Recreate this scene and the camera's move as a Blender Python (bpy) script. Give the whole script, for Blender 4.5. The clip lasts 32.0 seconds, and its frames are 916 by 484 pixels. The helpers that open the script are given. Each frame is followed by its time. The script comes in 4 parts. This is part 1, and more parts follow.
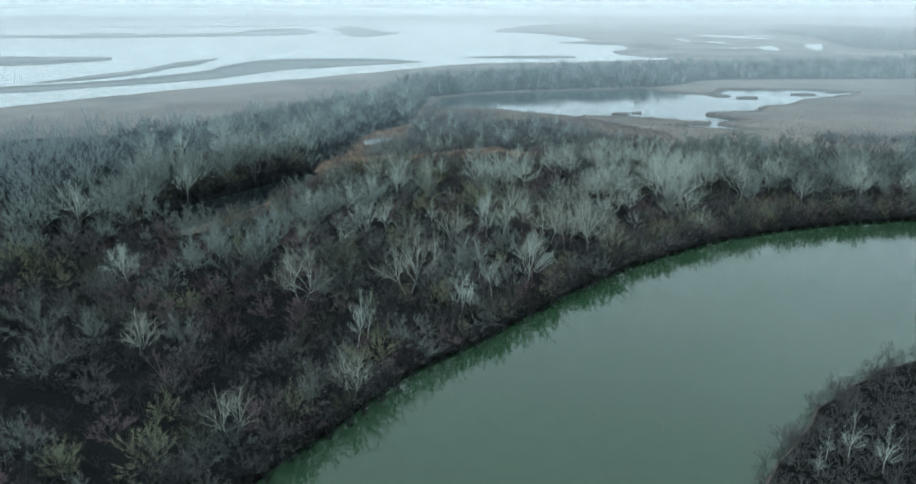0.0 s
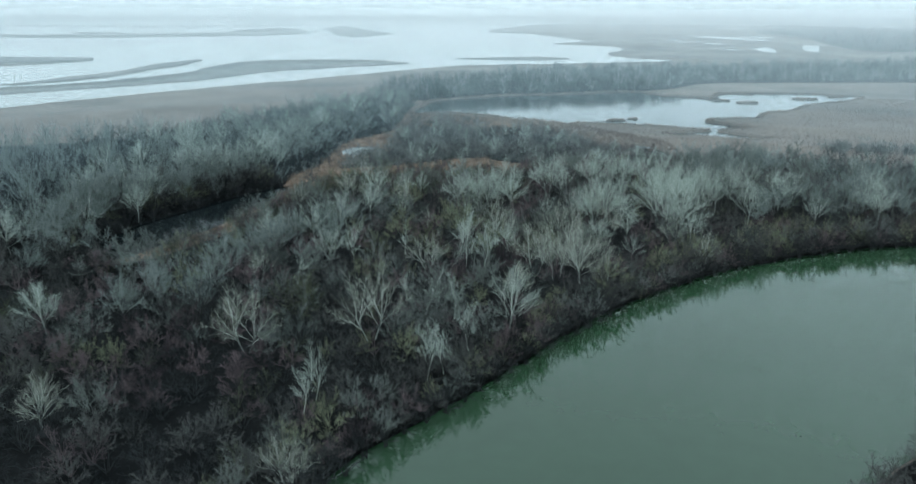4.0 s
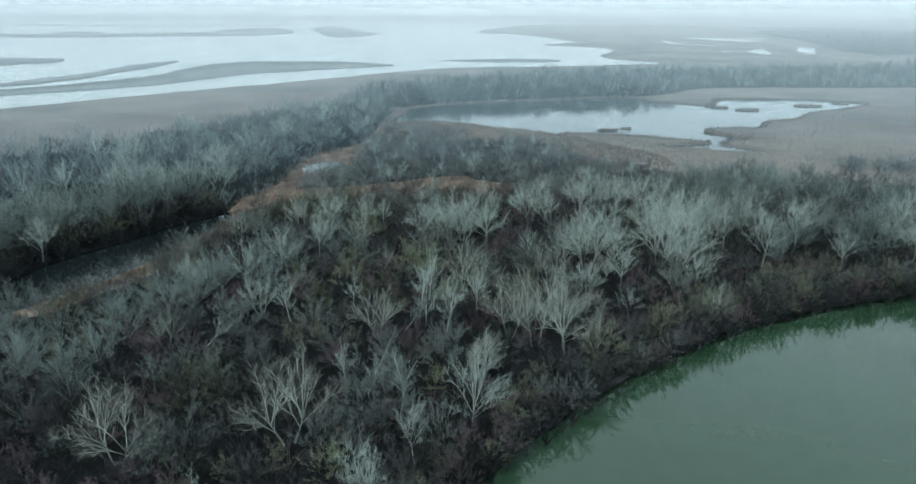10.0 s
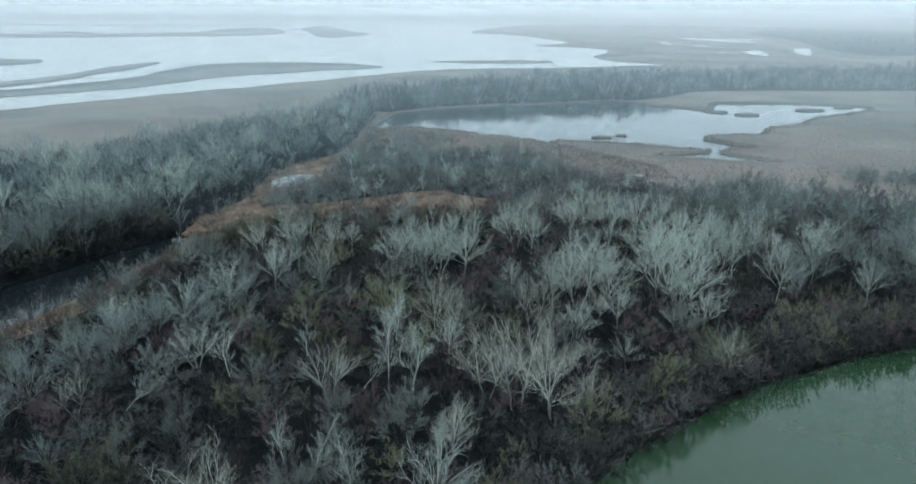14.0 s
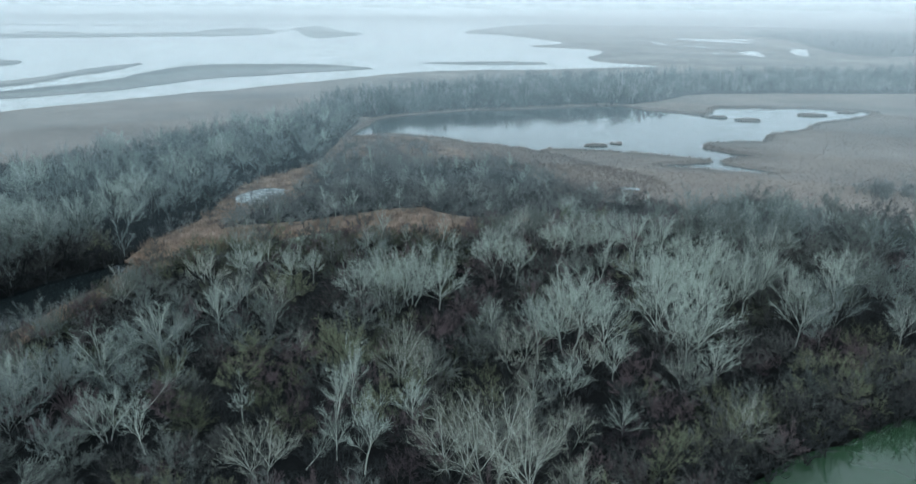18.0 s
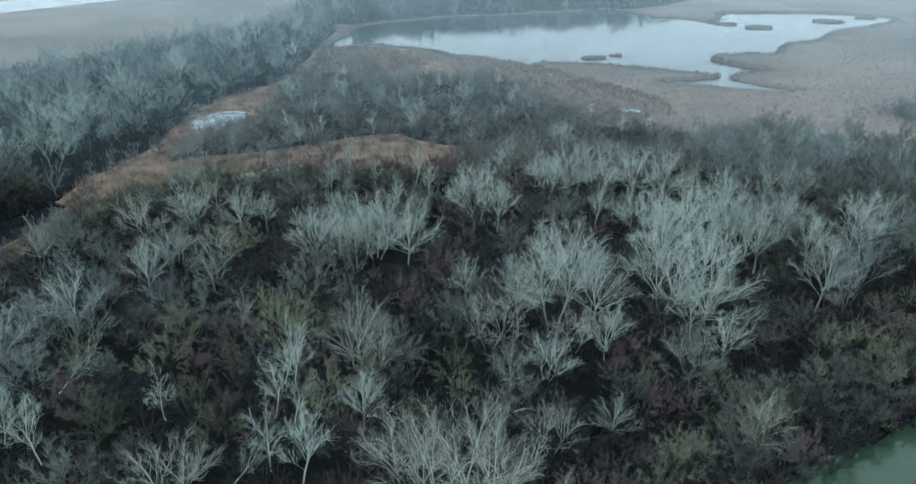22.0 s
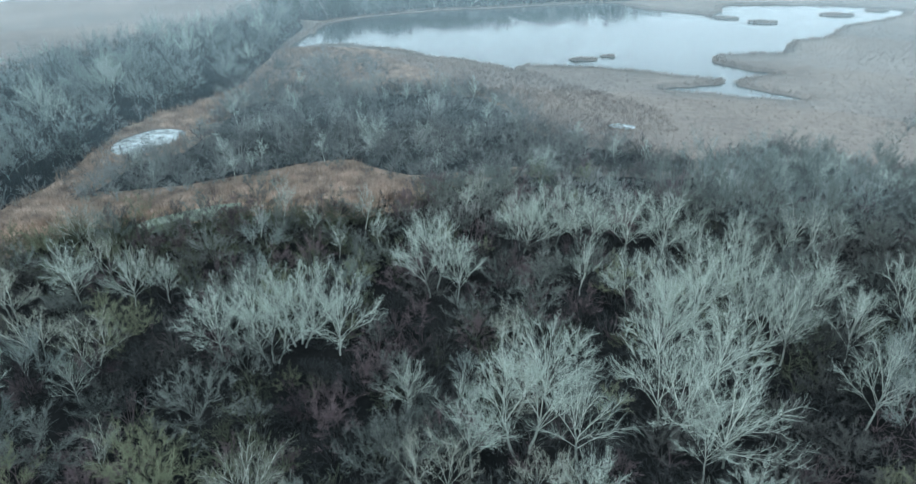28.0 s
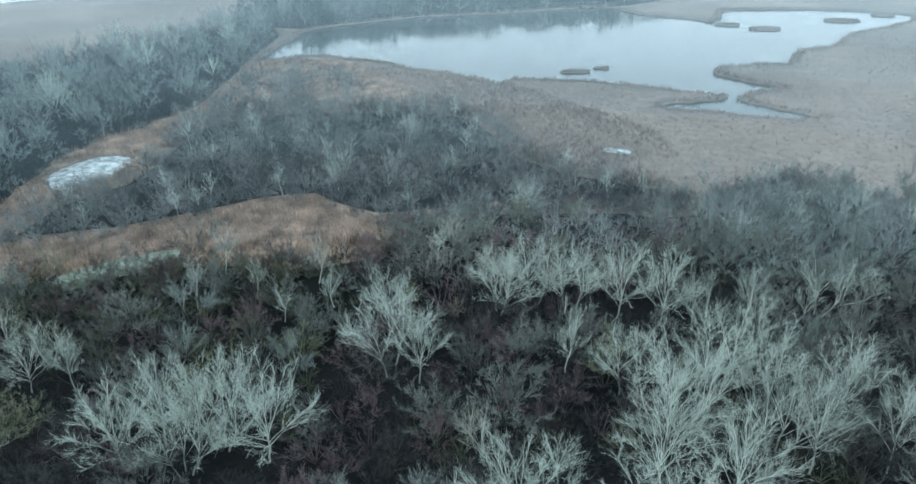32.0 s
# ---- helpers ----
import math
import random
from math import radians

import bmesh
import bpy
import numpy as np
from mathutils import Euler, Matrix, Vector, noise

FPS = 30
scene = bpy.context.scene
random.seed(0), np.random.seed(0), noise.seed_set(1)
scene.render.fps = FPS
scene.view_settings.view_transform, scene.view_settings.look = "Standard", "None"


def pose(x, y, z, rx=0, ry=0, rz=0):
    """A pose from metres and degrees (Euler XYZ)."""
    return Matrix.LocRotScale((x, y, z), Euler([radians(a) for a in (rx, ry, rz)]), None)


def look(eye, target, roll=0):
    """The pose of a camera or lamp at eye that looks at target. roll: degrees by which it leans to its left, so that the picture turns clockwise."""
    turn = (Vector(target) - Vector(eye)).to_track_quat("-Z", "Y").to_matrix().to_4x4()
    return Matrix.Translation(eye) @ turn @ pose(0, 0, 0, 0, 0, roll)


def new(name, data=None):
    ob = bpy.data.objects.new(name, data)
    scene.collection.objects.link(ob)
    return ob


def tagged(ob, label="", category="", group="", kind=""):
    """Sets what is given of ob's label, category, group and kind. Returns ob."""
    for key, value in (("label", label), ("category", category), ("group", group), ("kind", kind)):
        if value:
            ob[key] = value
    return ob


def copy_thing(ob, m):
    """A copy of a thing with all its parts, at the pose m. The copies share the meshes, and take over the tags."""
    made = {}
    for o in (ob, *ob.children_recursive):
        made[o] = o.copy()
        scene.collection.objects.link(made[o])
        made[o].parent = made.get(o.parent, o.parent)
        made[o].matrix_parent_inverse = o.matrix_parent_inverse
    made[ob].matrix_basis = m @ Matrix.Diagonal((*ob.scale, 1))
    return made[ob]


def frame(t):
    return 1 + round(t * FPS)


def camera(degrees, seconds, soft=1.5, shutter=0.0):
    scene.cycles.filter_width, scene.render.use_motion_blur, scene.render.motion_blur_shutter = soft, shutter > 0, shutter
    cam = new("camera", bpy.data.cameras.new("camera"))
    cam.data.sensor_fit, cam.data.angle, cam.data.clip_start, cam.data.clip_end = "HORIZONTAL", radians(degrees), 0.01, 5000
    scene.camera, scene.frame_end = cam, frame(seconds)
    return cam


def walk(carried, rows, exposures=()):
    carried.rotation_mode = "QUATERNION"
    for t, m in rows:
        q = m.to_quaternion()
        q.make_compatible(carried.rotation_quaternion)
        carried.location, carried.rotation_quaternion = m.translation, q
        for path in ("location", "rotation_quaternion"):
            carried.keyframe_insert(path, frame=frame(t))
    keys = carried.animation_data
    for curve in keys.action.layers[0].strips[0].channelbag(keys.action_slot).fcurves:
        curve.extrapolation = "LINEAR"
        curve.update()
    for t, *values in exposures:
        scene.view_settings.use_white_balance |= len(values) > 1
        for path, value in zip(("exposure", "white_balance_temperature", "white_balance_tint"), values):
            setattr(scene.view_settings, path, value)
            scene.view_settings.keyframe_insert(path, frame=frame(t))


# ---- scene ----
cam = camera(67.2, 32.0, soft=1.5)
PATH = [
    (0, (0.00, 0.00, 59.17), (-3.07, 94.73, 27.29), 0.02),
    (2, (1.88, 10.92, 59.30), (-0.82, 105.66, 27.42), 0.11),
    (4, (3.79, 21.81, 59.42), (1.47, 116.56, 27.55), 0.19),
    (6, (5.73, 32.66, 59.54), (3.79, 127.42, 27.66), 0.26),
    (8, (7.71, 43.48, 59.64), (6.16, 138.25, 27.77), 0.32),
    (10, (9.72, 54.25, 59.74), (8.56, 149.03, 27.87), 0.37),
    (12, (11.77, 64.99, 59.84), (11.00, 159.77, 27.96), 0.41),
    (14, (13.86, 75.67, 59.92), (13.48, 170.45, 28.05), 0.44),
    (16, (16.00, 86.31, 60.00), (16.00, 181.09, 28.12), 0.47),
    (18, (18.20, 96.89, 60.07), (18.57, 191.67, 28.19), 0.48),
    (19, (19.31, 102.15, 60.10), (19.86, 196.94, 28.23), 0.48),
    (19.5, (19.87, 104.78, 60.12), (20.51, 199.56, 28.24), 0.48),
    (20, (20.44, 107.41, 60.13), (21.16, 201.75, 26.99), 0.48),
    (20.5, (21.01, 110.03, 60.15), (21.82, 204.20, 26.51), 0.48),
    (21, (21.58, 112.65, 60.16), (22.46, 204.76, 21.24), 0.48),
    (21.5, (22.16, 115.26, 60.17), (23.09, 204.94, 15.94), 0.48),
    (22, (22.74, 117.87, 60.19), (23.75, 207.52, 15.89), 0.48),
    (23, (23.91, 123.07, 60.21), (25.08, 212.65, 15.78), 0.47),
    (23.5, (24.50, 125.67, 60.22), (25.74, 215.22, 15.73), 0.46),
    (24, (25.10, 128.26, 60.23), (26.41, 217.26, 14.66), 0.46),
    (24.5, (25.70, 130.85, 60.24), (27.07, 219.62, 14.22), 0.45),
    (25, (26.30, 133.44, 60.25), (27.75, 222.21, 14.24), 0.45),
    (26, (27.52, 138.59, 60.27), (29.10, 227.36, 14.26), 0.43),
    (28, (30.01, 148.84, 60.31), (31.85, 237.61, 14.29), 0.40),
    (30, (32.56, 159.02, 60.33), (34.64, 247.78, 14.31), 0.36),
    (32, (35.19, 169.12, 60.35), (37.47, 257.88, 14.33), 0.30),
]
walk(cam, [(t, look(eye, target, roll)) for t, eye, target, roll in PATH], exposures=[(0, -0.13, 5720, 7), (8, -0.15, 5740, 7), (12, -0.18, 5760, 8), (17, -0.2, 5680, 10), (19.5, -0.18, 5650, 10), (21, -0.15, 5580, 9), (22, 0.0, 5580, 9), (24, 0.28, 5600, 9), (25, 0.36, 5600, 9), (26, 0.36, 5620, 9), (32, 0.3, 5620, 9)])
scene.cycles.transparent_max_bounces = 32

# ---- light: an overcast winter day ----
SUN_UP, SUN_ROUND = radians(38), radians(215)
world = bpy.data.worlds.new("overcast_sky")
scene.world = world
world.use_nodes = True
wn, wl = world.node_tree.nodes, world.node_tree.links
wn.clear()
w_out = wn.new("ShaderNodeOutputWorld")
w_add = wn.new("ShaderNodeAddShader")
w_sky = wn.new("ShaderNodeTexSky")
w_sky.sky_type, w_sky.sun_disc = "NISHITA", False
w_sky.sun_elevation, w_sky.sun_rotation = SUN_UP, SUN_ROUND
w_sky.dust_density, w_sky.air_density, w_sky.ozone_density = 6.0, 1.0, 1.0
w_a, w_b = wn.new("ShaderNodeBackground"), wn.new("ShaderNodeBackground")
w_a.inputs["Strength"].default_value = 0.02
w_b.inputs["Color"].default_value = (0.86, 0.98, 0.962, 1)
w_b.inputs["Strength"].default_value = 1.38
wl.new(w_sky.outputs[0], w_a.inputs["Color"])
wl.new(w_a.outputs[0], w_add.inputs[0])
wl.new(w_b.outputs[0], w_add.inputs[1])
wl.new(w_add.outputs[0], w_out.inputs["Surface"])

sun = new("sun", bpy.data.lights.new("sun", "SUN"))
sun.data.energy, sun.data.angle, sun.data.color = 0.6, radians(25), (1.0, 0.97, 0.92)
sun.matrix_world = look((0, 0, 500), (500 * math.sin(SUN_ROUND) * -1, 500 * math.cos(SUN_ROUND) * -1, 500 - 500 * math.tan(SUN_UP)))


# ---- materials ----
def material(name, low, high, scale=1.0, fine=12.0, rough=0.9, bump=0.0, spread=0.0, gloss=0.05):
    """Two-scale procedural surface: patches from low to high, fine grain, an even change from object to object."""
    m = bpy.data.materials.new(name)
    m.use_nodes = True
    n, l = m.node_tree.nodes, m.node_tree.links
    b = n["Principled BSDF"]
    geo = n.new("ShaderNodeNewGeometry")
    n1, n2 = n.new("ShaderNodeTexNoise"), n.new("ShaderNodeTexNoise")
    n1.inputs["Scale"].default_value, n1.inputs["Detail"].default_value = scale, 5
    n2.inputs["Scale"].default_value, n2.inputs["Detail"].default_value = fine, 3
    l.new(geo.outputs["Position"], n1.inputs["Vector"])
    l.new(geo.outputs["Position"], n2.inputs["Vector"])
    mix = n.new("ShaderNodeMath")
    mix.operation = "MULTIPLY_ADD"
    l.new(n2.outputs["Fac"], mix.inputs[0])
    mix.inputs[1].default_value = 0.45
    l.new(n1.outputs["Fac"], mix.inputs[2])
    last = mix.outputs[0]
    if spread:
        info = n.new("ShaderNodeObjectInfo")
        more = n.new("ShaderNodeMath")
        more.operation = "MULTIPLY_ADD"
        l.new(info.outputs["Random"], more.inputs[0])
        more.inputs[1].default_value = spread
        l.new(last, more.inputs[2])
        last = more.outputs[0]
    ramp = n.new("ShaderNodeValToRGB")
    ramp.color_ramp.elements[0].position, ramp.color_ramp.elements[1].position = 0.5 + spread * 0.3, 0.95 + spread * 0.7
    ramp.color_ramp.elements[0].color, ramp.color_ramp.elements[1].color = (*low, 1), (*high, 1)
    l.new(last, ramp.inputs["Fac"])
    l.new(ramp.outputs["Color"], b.inputs["Base Color"])
    b.inputs["Roughness"].default_value = rough
    b.inputs["Specular IOR Level"].default_value = gloss
    if bump:
        bn = n.new("ShaderNodeBump")
        bn.inputs["Strength"].default_value, bn.inputs["Distance"].default_value = 0.8, bump
        l.new(n2.outputs["Fac"], bn.inputs["Height"])
        l.new(bn.outputs["Normal"], b.inputs["Normal"])
    return m


def water_material(name, low, high, rough, ripple, scale):
    m = material(name, low, high, 0.02, 0.3, rough, 0, 0, 0.5)
    n, l = m.node_tree.nodes, m.node_tree.links
    b = n["Principled BSDF"]
    b.inputs["IOR"].default_value = 1.33
    if not ripple:
        return m
    geo = n.new("ShaderNodeNewGeometry")
    wave = n.new("ShaderNodeTexNoise")
    wave.inputs["Scale"].default_value, wave.inputs["Detail"].default_value = scale, 3
    l.new(geo.outputs["Position"], wave.inputs["Vector"])
    bn = n.new("ShaderNodeBump")
    bn.inputs["Strength"].default_value, bn.inputs["Distance"].default_value = 1.0, ripple
    l.new(wave.outputs["Fac"], bn.inputs["Height"])
    l.new(bn.outputs["Normal"], b.inputs["Normal"])
    return m


PALE_BARK = material("pale_bark", (0.30, 0.335, 0.30), (0.56, 0.61, 0.545), 0.5, 9.0, 0.85, 0.01, 0.5)
# grey limbs of the ash-grey trees; on willow trunks, pale bark darkened as shade
GREY_AND_SHADED_BARK = material("grey_and_shaded_bark", (0.11, 0.13, 0.12), (0.28, 0.31, 0.285), 0.5, 9.0, 0.85, 0.01, 0.5)
PALE_TWIG = material("pale_twigs", (0.16, 0.187, 0.17), (0.375, 0.43, 0.385), 0.25, 3.0, 0.9, 0, 0.5)
OLIVE_BUSH = material("olive_thicket_twigs", (0.029, 0.036, 0.025), (0.130, 0.146, 0.10), 0.18, 2.0, 0.9)
OLIVE_TWIG = material("olive_twigs", (0.042, 0.049, 0.033), (0.185, 0.20, 0.135), 0.18, 2.0, 0.9, 0, 0.5)
# brown twigs taken near to black: colour includes the shade inside dense thickets
SHADED_BROWN_TWIG = material("shaded_brown_twigs", (0.0075, 0.0095, 0.0103), (0.040, 0.044, 0.0445), 0.22, 1.6, 0.9, 0, 0.5)
MAUVE_TWIG = material("mauve_twigs", (0.036, 0.031, 0.035), (0.135, 0.107, 0.112), 0.2, 2.0, 0.9, 0, 0.5)
DUN_TWIG = material("dun_twigs", (0.038, 0.046, 0.0445), (0.162, 0.180, 0.166), 0.2, 2.0, 0.9, 0, 0.5)
DULL_TWIG = material("dull_brown_twigs", (0.019, 0.0215, 0.0215), (0.098, 0.101, 0.096), 0.2, 2.0, 0.9, 0, 0.5)
FAWN_TWIG = material("fawn_twigs", (0.118, 0.127, 0.108), (0.295, 0.31, 0.265), 0.25, 3.0, 0.9, 0, 0.5)
ASH_TWIG = material("ash_grey_twigs", (0.06, 0.077, 0.074), (0.215, 0.25, 0.237), 0.2, 2.0, 0.9, 0, 0.5)
GREY_TWIG = material("grey_twigs", (0.055, 0.062, 0.062), (0.27, 0.28, 0.265), 0.12, 1.0, 0.9, 0, 0.3)
WOOD_TWIG = material("mixed_wood_twigs", (0.022, 0.032, 0.033), (0.128, 0.16, 0.15), 0.06, 0.6, 0.9)
DARK_BARK = material("dark_bark", (0.023, 0.026, 0.025), (0.08, 0.085, 0.079), 0.8, 8.0, 0.9, 0.01, 0.4)
# far darker than litter itself: the shade under the trees is in this colour
SHADED_LITTER = material("shaded_leaf_litter", (0.004, 0.005, 0.0055), (0.015, 0.0155, 0.0155), 0.08, 1.5, 0.95, 0.05)
MARSH = material("reed_marsh", (0.10, 0.084, 0.074), (0.235, 0.197, 0.168), 0.012, 0.35, 0.95, 0.15)
MARSH_REED = material("grey_reed", (0.122, 0.099, 0.087), (0.285, 0.235, 0.198), 0.02, 0.5, 0.9)
REED = material("dry_reed", (0.10, 0.075, 0.059), (0.38, 0.28, 0.215), 0.22, 1.6, 0.9, 0.2)
MEADOW = material("damp_meadow", (0.12, 0.145, 0.115), (0.24, 0.275, 0.22), 0.1, 1.2, 0.95, 0.05)
MUD = material("wet_mud", (0.045, 0.047, 0.043), (0.15, 0.135, 0.115), 0.012, 0.1, 0.6, 0.05, 0, 0.4)
RIVER = water_material("river_water", (0.018, 0.043, 0.020), (0.024, 0.054, 0.027), 0.015, 0, 0.8)
POOL = water_material("marsh_water", (0.015, 0.022, 0.022), (0.03, 0.042, 0.042), 0.0, 0, 1.2)
RIVER.node_tree.nodes["Principled BSDF"].inputs["IOR"].default_value = 1.5
POOL.node_tree.nodes["Principled BSDF"].inputs["IOR"].default_value = 1.5
# pale water; the dark end of its mottling paints in reflected streaks
MILKY = material("pale_water_painted_streaks", (0.05, 0.065, 0.065), (0.50, 0.55, 0.55), 0.45, 1.6, 0.2, 0, 0, 0.5)
SLOUGH = water_material("slough_water", (0.006, 0.009, 0.010), (0.012, 0.016, 0.017), 0.0, 0, 1.0)
# pale base colour makes up for part of the sky's reflection
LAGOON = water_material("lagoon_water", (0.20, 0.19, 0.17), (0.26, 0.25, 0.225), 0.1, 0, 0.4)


def haze_shell_material(name, alpha, tint):
    """A see-through shell standing in for haze: it scatters daylight both ways and thins out upwards."""
    m = bpy.data.materials.new(name)
    m.use_nodes = True
    n, l = m.node_tree.nodes, m.node_tree.links
    n.clear()
    out, mix, both = n.new("ShaderNodeOutputMaterial"), n.new("ShaderNodeMixShader"), n.new("ShaderNodeMixShader")
    clear, diff, trans = n.new("ShaderNodeBsdfTransparent"), n.new("ShaderNodeBsdfDiffuse"), n.new("ShaderNodeBsdfTranslucent")
    for s in (diff, trans):
        s.inputs["Color"].default_value = (*tint, 1)
    geo, xyz, span = n.new("ShaderNodeNewGeometry"), n.new("ShaderNodeSeparateXYZ"), n.new("ShaderNodeMapRange")
    span.interpolation_type = "SMOOTHSTEP"
    span.inputs["From Min"].default_value, span.inputs["From Max"].default_value = 40, 150
    span.inputs["To Min"].default_value, span.inputs["To Max"].default_value = alpha, 0
    l.new(geo.outputs["Position"], xyz.inputs[0])
    l.new(xyz.outputs["Z"], span.inputs["Value"])
    l.new(span.outputs[0], mix.inputs[0])
    l.new(clear.outputs[0], mix.inputs[1])
    l.new(both.outputs[0], mix.inputs[2])
    l.new(diff.outputs[0], both.inputs[1])
    l.new(trans.outputs[0], both.inputs[2])
    l.new(mix.outputs[0], out.inputs["Surface"])
    return m


# ---- plan helpers ----
def curve(points, step, rough=0.0, seed=0, closed=True):
    """A rounded outline through plan points, resampled about every step metres, with an uneven edge."""
    pts = np.array(points, float)
    n = len(pts)
    out = []
    for i in range(n if closed else n - 1):
        a, b, c, d = (pts[(i + k) % n] if closed else pts[min(max(i + k, 0), n - 1)] for k in (-1, 0, 1, 2))
        count = max(1, int(np.linalg.norm(c - b) / step))
        for k in range(count):
            u = k / count
            q = 0.5 * (2 * b + (c - a) * u + (2 * a - 5 * b + 4 * c - d) * u**2 + (3 * b - a - 3 * c + d) * u**3)
            out.append(q)
    out = np.array(out)
    if rough:
        for k, q in enumerate(out):
            v = noise.noise_vector((q[0] / (rough * 6), q[1] / (rough * 6), seed)) + 0.5 * noise.noise_vector((q[0] / (rough * 2), q[1] / (rough * 2), seed + 5))
            out[k] = q + np.array([v[0], v[1]]) * rough
    return out


def inside(x, y, poly):
    x, y = np.asarray(x, float), np.asarray(y, float)
    hit = np.zeros(x.shape, bool)
    px, py = poly[:, 0], poly[:, 1]
    j = len(poly) - 1
    for i in range(len(poly)):
        cross = (py[i] > y) != (py[j] > y)
        hit ^= cross & (x < (px[j] - px[i]) * (y - py[i]) / (py[j] - py[i] + 1e-12) + px[i])
        j = i
    return hit


def mesh_of(name, verts, tris, mat, smooth=False):
    """A triangle mesh from arrays."""
    verts, tris = np.asarray(verts, np.float32), np.asarray(tris, np.int32)
    me = bpy.data.meshes.new(name)
    me.vertices.add(len(verts))
    me.vertices.foreach_set("co", verts.ravel())
    me.loops.add(tris.size)
    me.loops.foreach_set("vertex_index", tris.ravel())
    me.polygons.add(len(tris))
    me.polygons.foreach_set("loop_start", np.arange(0, tris.size, 3, dtype=np.int32))
    if smooth:
        me.polygons.foreach_set("use_smooth", np.ones(len(tris), bool))
    me.update(calc_edges=True)
    me.materials.append(mat)
    return me


def sheet(name, outline, z, mat, label, category, holes=(), inner=0.0, relief=0.0, skirt=0.0):
    """A flat or gently uneven sheet inside an outline, with holes cut out; skirt: depth of the bank at the holes and the edge."""
    from mathutils.geometry import delaunay_2d_cdt
    loops = [np.asarray(outline)] + [np.asarray(h) for h in holes]
    verts, edges = [], []
    for lp in loops:
        base = len(verts)
        verts += [Vector((float(a), float(b))) for a, b in lp]
        edges += [(base + k, base + (k + 1) % len(lp)) for k in range(len(lp))]
    if inner:
        (x0, y0), (x1, y1) = loops[0].min(0), loops[0].max(0)
        gx, gy = np.meshgrid(np.arange(max(x0, -400), min(x1, 500), inner), np.arange(max(y0, -60), min(y1, 760), inner))
        gx, gy = gx.ravel(), gy.ravel()
        keep = inside(gx, gy, loops[0])
        for lp in loops[1:]:
            keep &= ~inside(gx, gy, lp)
        verts += [Vector((float(a), float(b))) for a, b in zip(gx[keep], gy[keep])]
    v2, _, f2, _, _, _ = delaunay_2d_cdt(verts, edges, [], 0, 1e-4)
    v = np.array([(q.x, q.y, z) for q in v2])
    f = np.array([t for t in f2 if len(t) == 3])
    mid = v[f].mean(1)
    keep = inside(mid[:, 0], mid[:, 1], loops[0])
    for lp in loops[1:]:
        keep &= ~inside(mid[:, 0], mid[:, 1], lp)
    f = f[keep]
    if relief:
        v[:, 2] += [relief * noise.noise((a / 25, b / 25, 3)) for a, b in v[:, :2]]
    e1 = v[f[:, 1]] - v[f[:, 0]]
    e2 = v[f[:, 2]] - v[f[:, 0]]
    flip = e1[:, 0] * e2[:, 1] - e1[:, 1] * e2[:, 0] < 0
    f[flip] = f[flip][:, ::-1]
    if skirt:
        at = {(round(a, 2), round(b, 2)): k for k, (a, b) in enumerate(v[:, :2])}
        vl, fl = list(v), list(f)
        for lp in loops:
            ids = [at.get((round(float(np.float32(a)), 2), round(float(np.float32(b)), 2))) for a, b in lp]
            ids = [k for k in ids if k is not None]
            low = len(vl)
            vl += [(v[k][0], v[k][1], v[k][2] - skirt) for k in ids]
            m = len(ids)
            for k in range(m):
                a, b = ids[k], ids[(k + 1) % m]
                fl += [(a, b, low + (k + 1) % m), (a, low + (k + 1) % m, low + k)]
        v, f = np.array(vl), np.array(fl)
    return tagged(new(name, mesh_of(name, v, f, mat)), label, category, kind="structure")


# ---- plan: waters ----
RIVER_LINE = [(-62, -90), (-58, 0), (-46, 42), (-30, 75), (-22, 87), (-12, 104), (5, 123), (21, 142), (41, 162), (67, 180), (96, 193), (124, 200),
              (180, 211), (280, 222), (500, 232), (1000, 250), (1000, 170), (500, 158), (280, 152), (180, 144), (120, 128), (78, 112), (56, 98),
              (45, 85), (38, 76), (30, 57), (22, 25), (10, -90)]
POND_LINE = [(-35, 438), (-17, 446), (5, 439), (23, 425), (40, 415), (53, 404), (56, 400), (60, 408), (80, 406), (100, 400), (112, 394), (122, 389), (127, 386),
             (123, 382), (114, 379), (106, 378), (102, 373), (113, 370.5), (119, 368), (131, 363), (146, 362), (137, 373), (131, 383), (140, 392), (151, 397),
             (142, 403), (135, 414), (138, 425), (154, 430), (168, 432), (185, 457), (203, 464), (222, 489), (255, 510), (284, 541), (256, 557)]
POND_BACK = [(222, 561), (190, 556), (180, 538), (170, 522), (161, 531), (140, 546), (128, 566), (105, 563), (64, 547), (25, 536), (-8, 516), (-26, 498), (-29, 476)]
SLOUGH_LINE = [(-86, 181), (-78, 191), (-71, 205), (-67, 220), (-62, 239), (-60, 252), (-64, 258), (-74, 246), (-83, 230), (-92, 214), (-96, 198), (-93, 184)]
POOL_LINE = [(-54, 314), (-46, 311), (-41, 319), (-40, 330), (-49, 333), (-55, 324)]
LAGOON_NEAR = [(-2600, -600), (-1200, -60), (-600, 180), (-400, 330), (-315, 420), (-286, 462), (-248, 520), (-221, 563), (-172, 623), (-110, 698), (-61, 769), (-26, 810), (32, 840),
               (100, 852), (160, 877), (255, 918), (205, 985), (196, 1055), (243, 1195), (237, 1290), (150, 1378), (229, 1532), (140, 1952), (40, 2167), (238, 3105), (600, 3900)]
river_edge = curve(RIVER_LINE, 4, 1.0, 1)
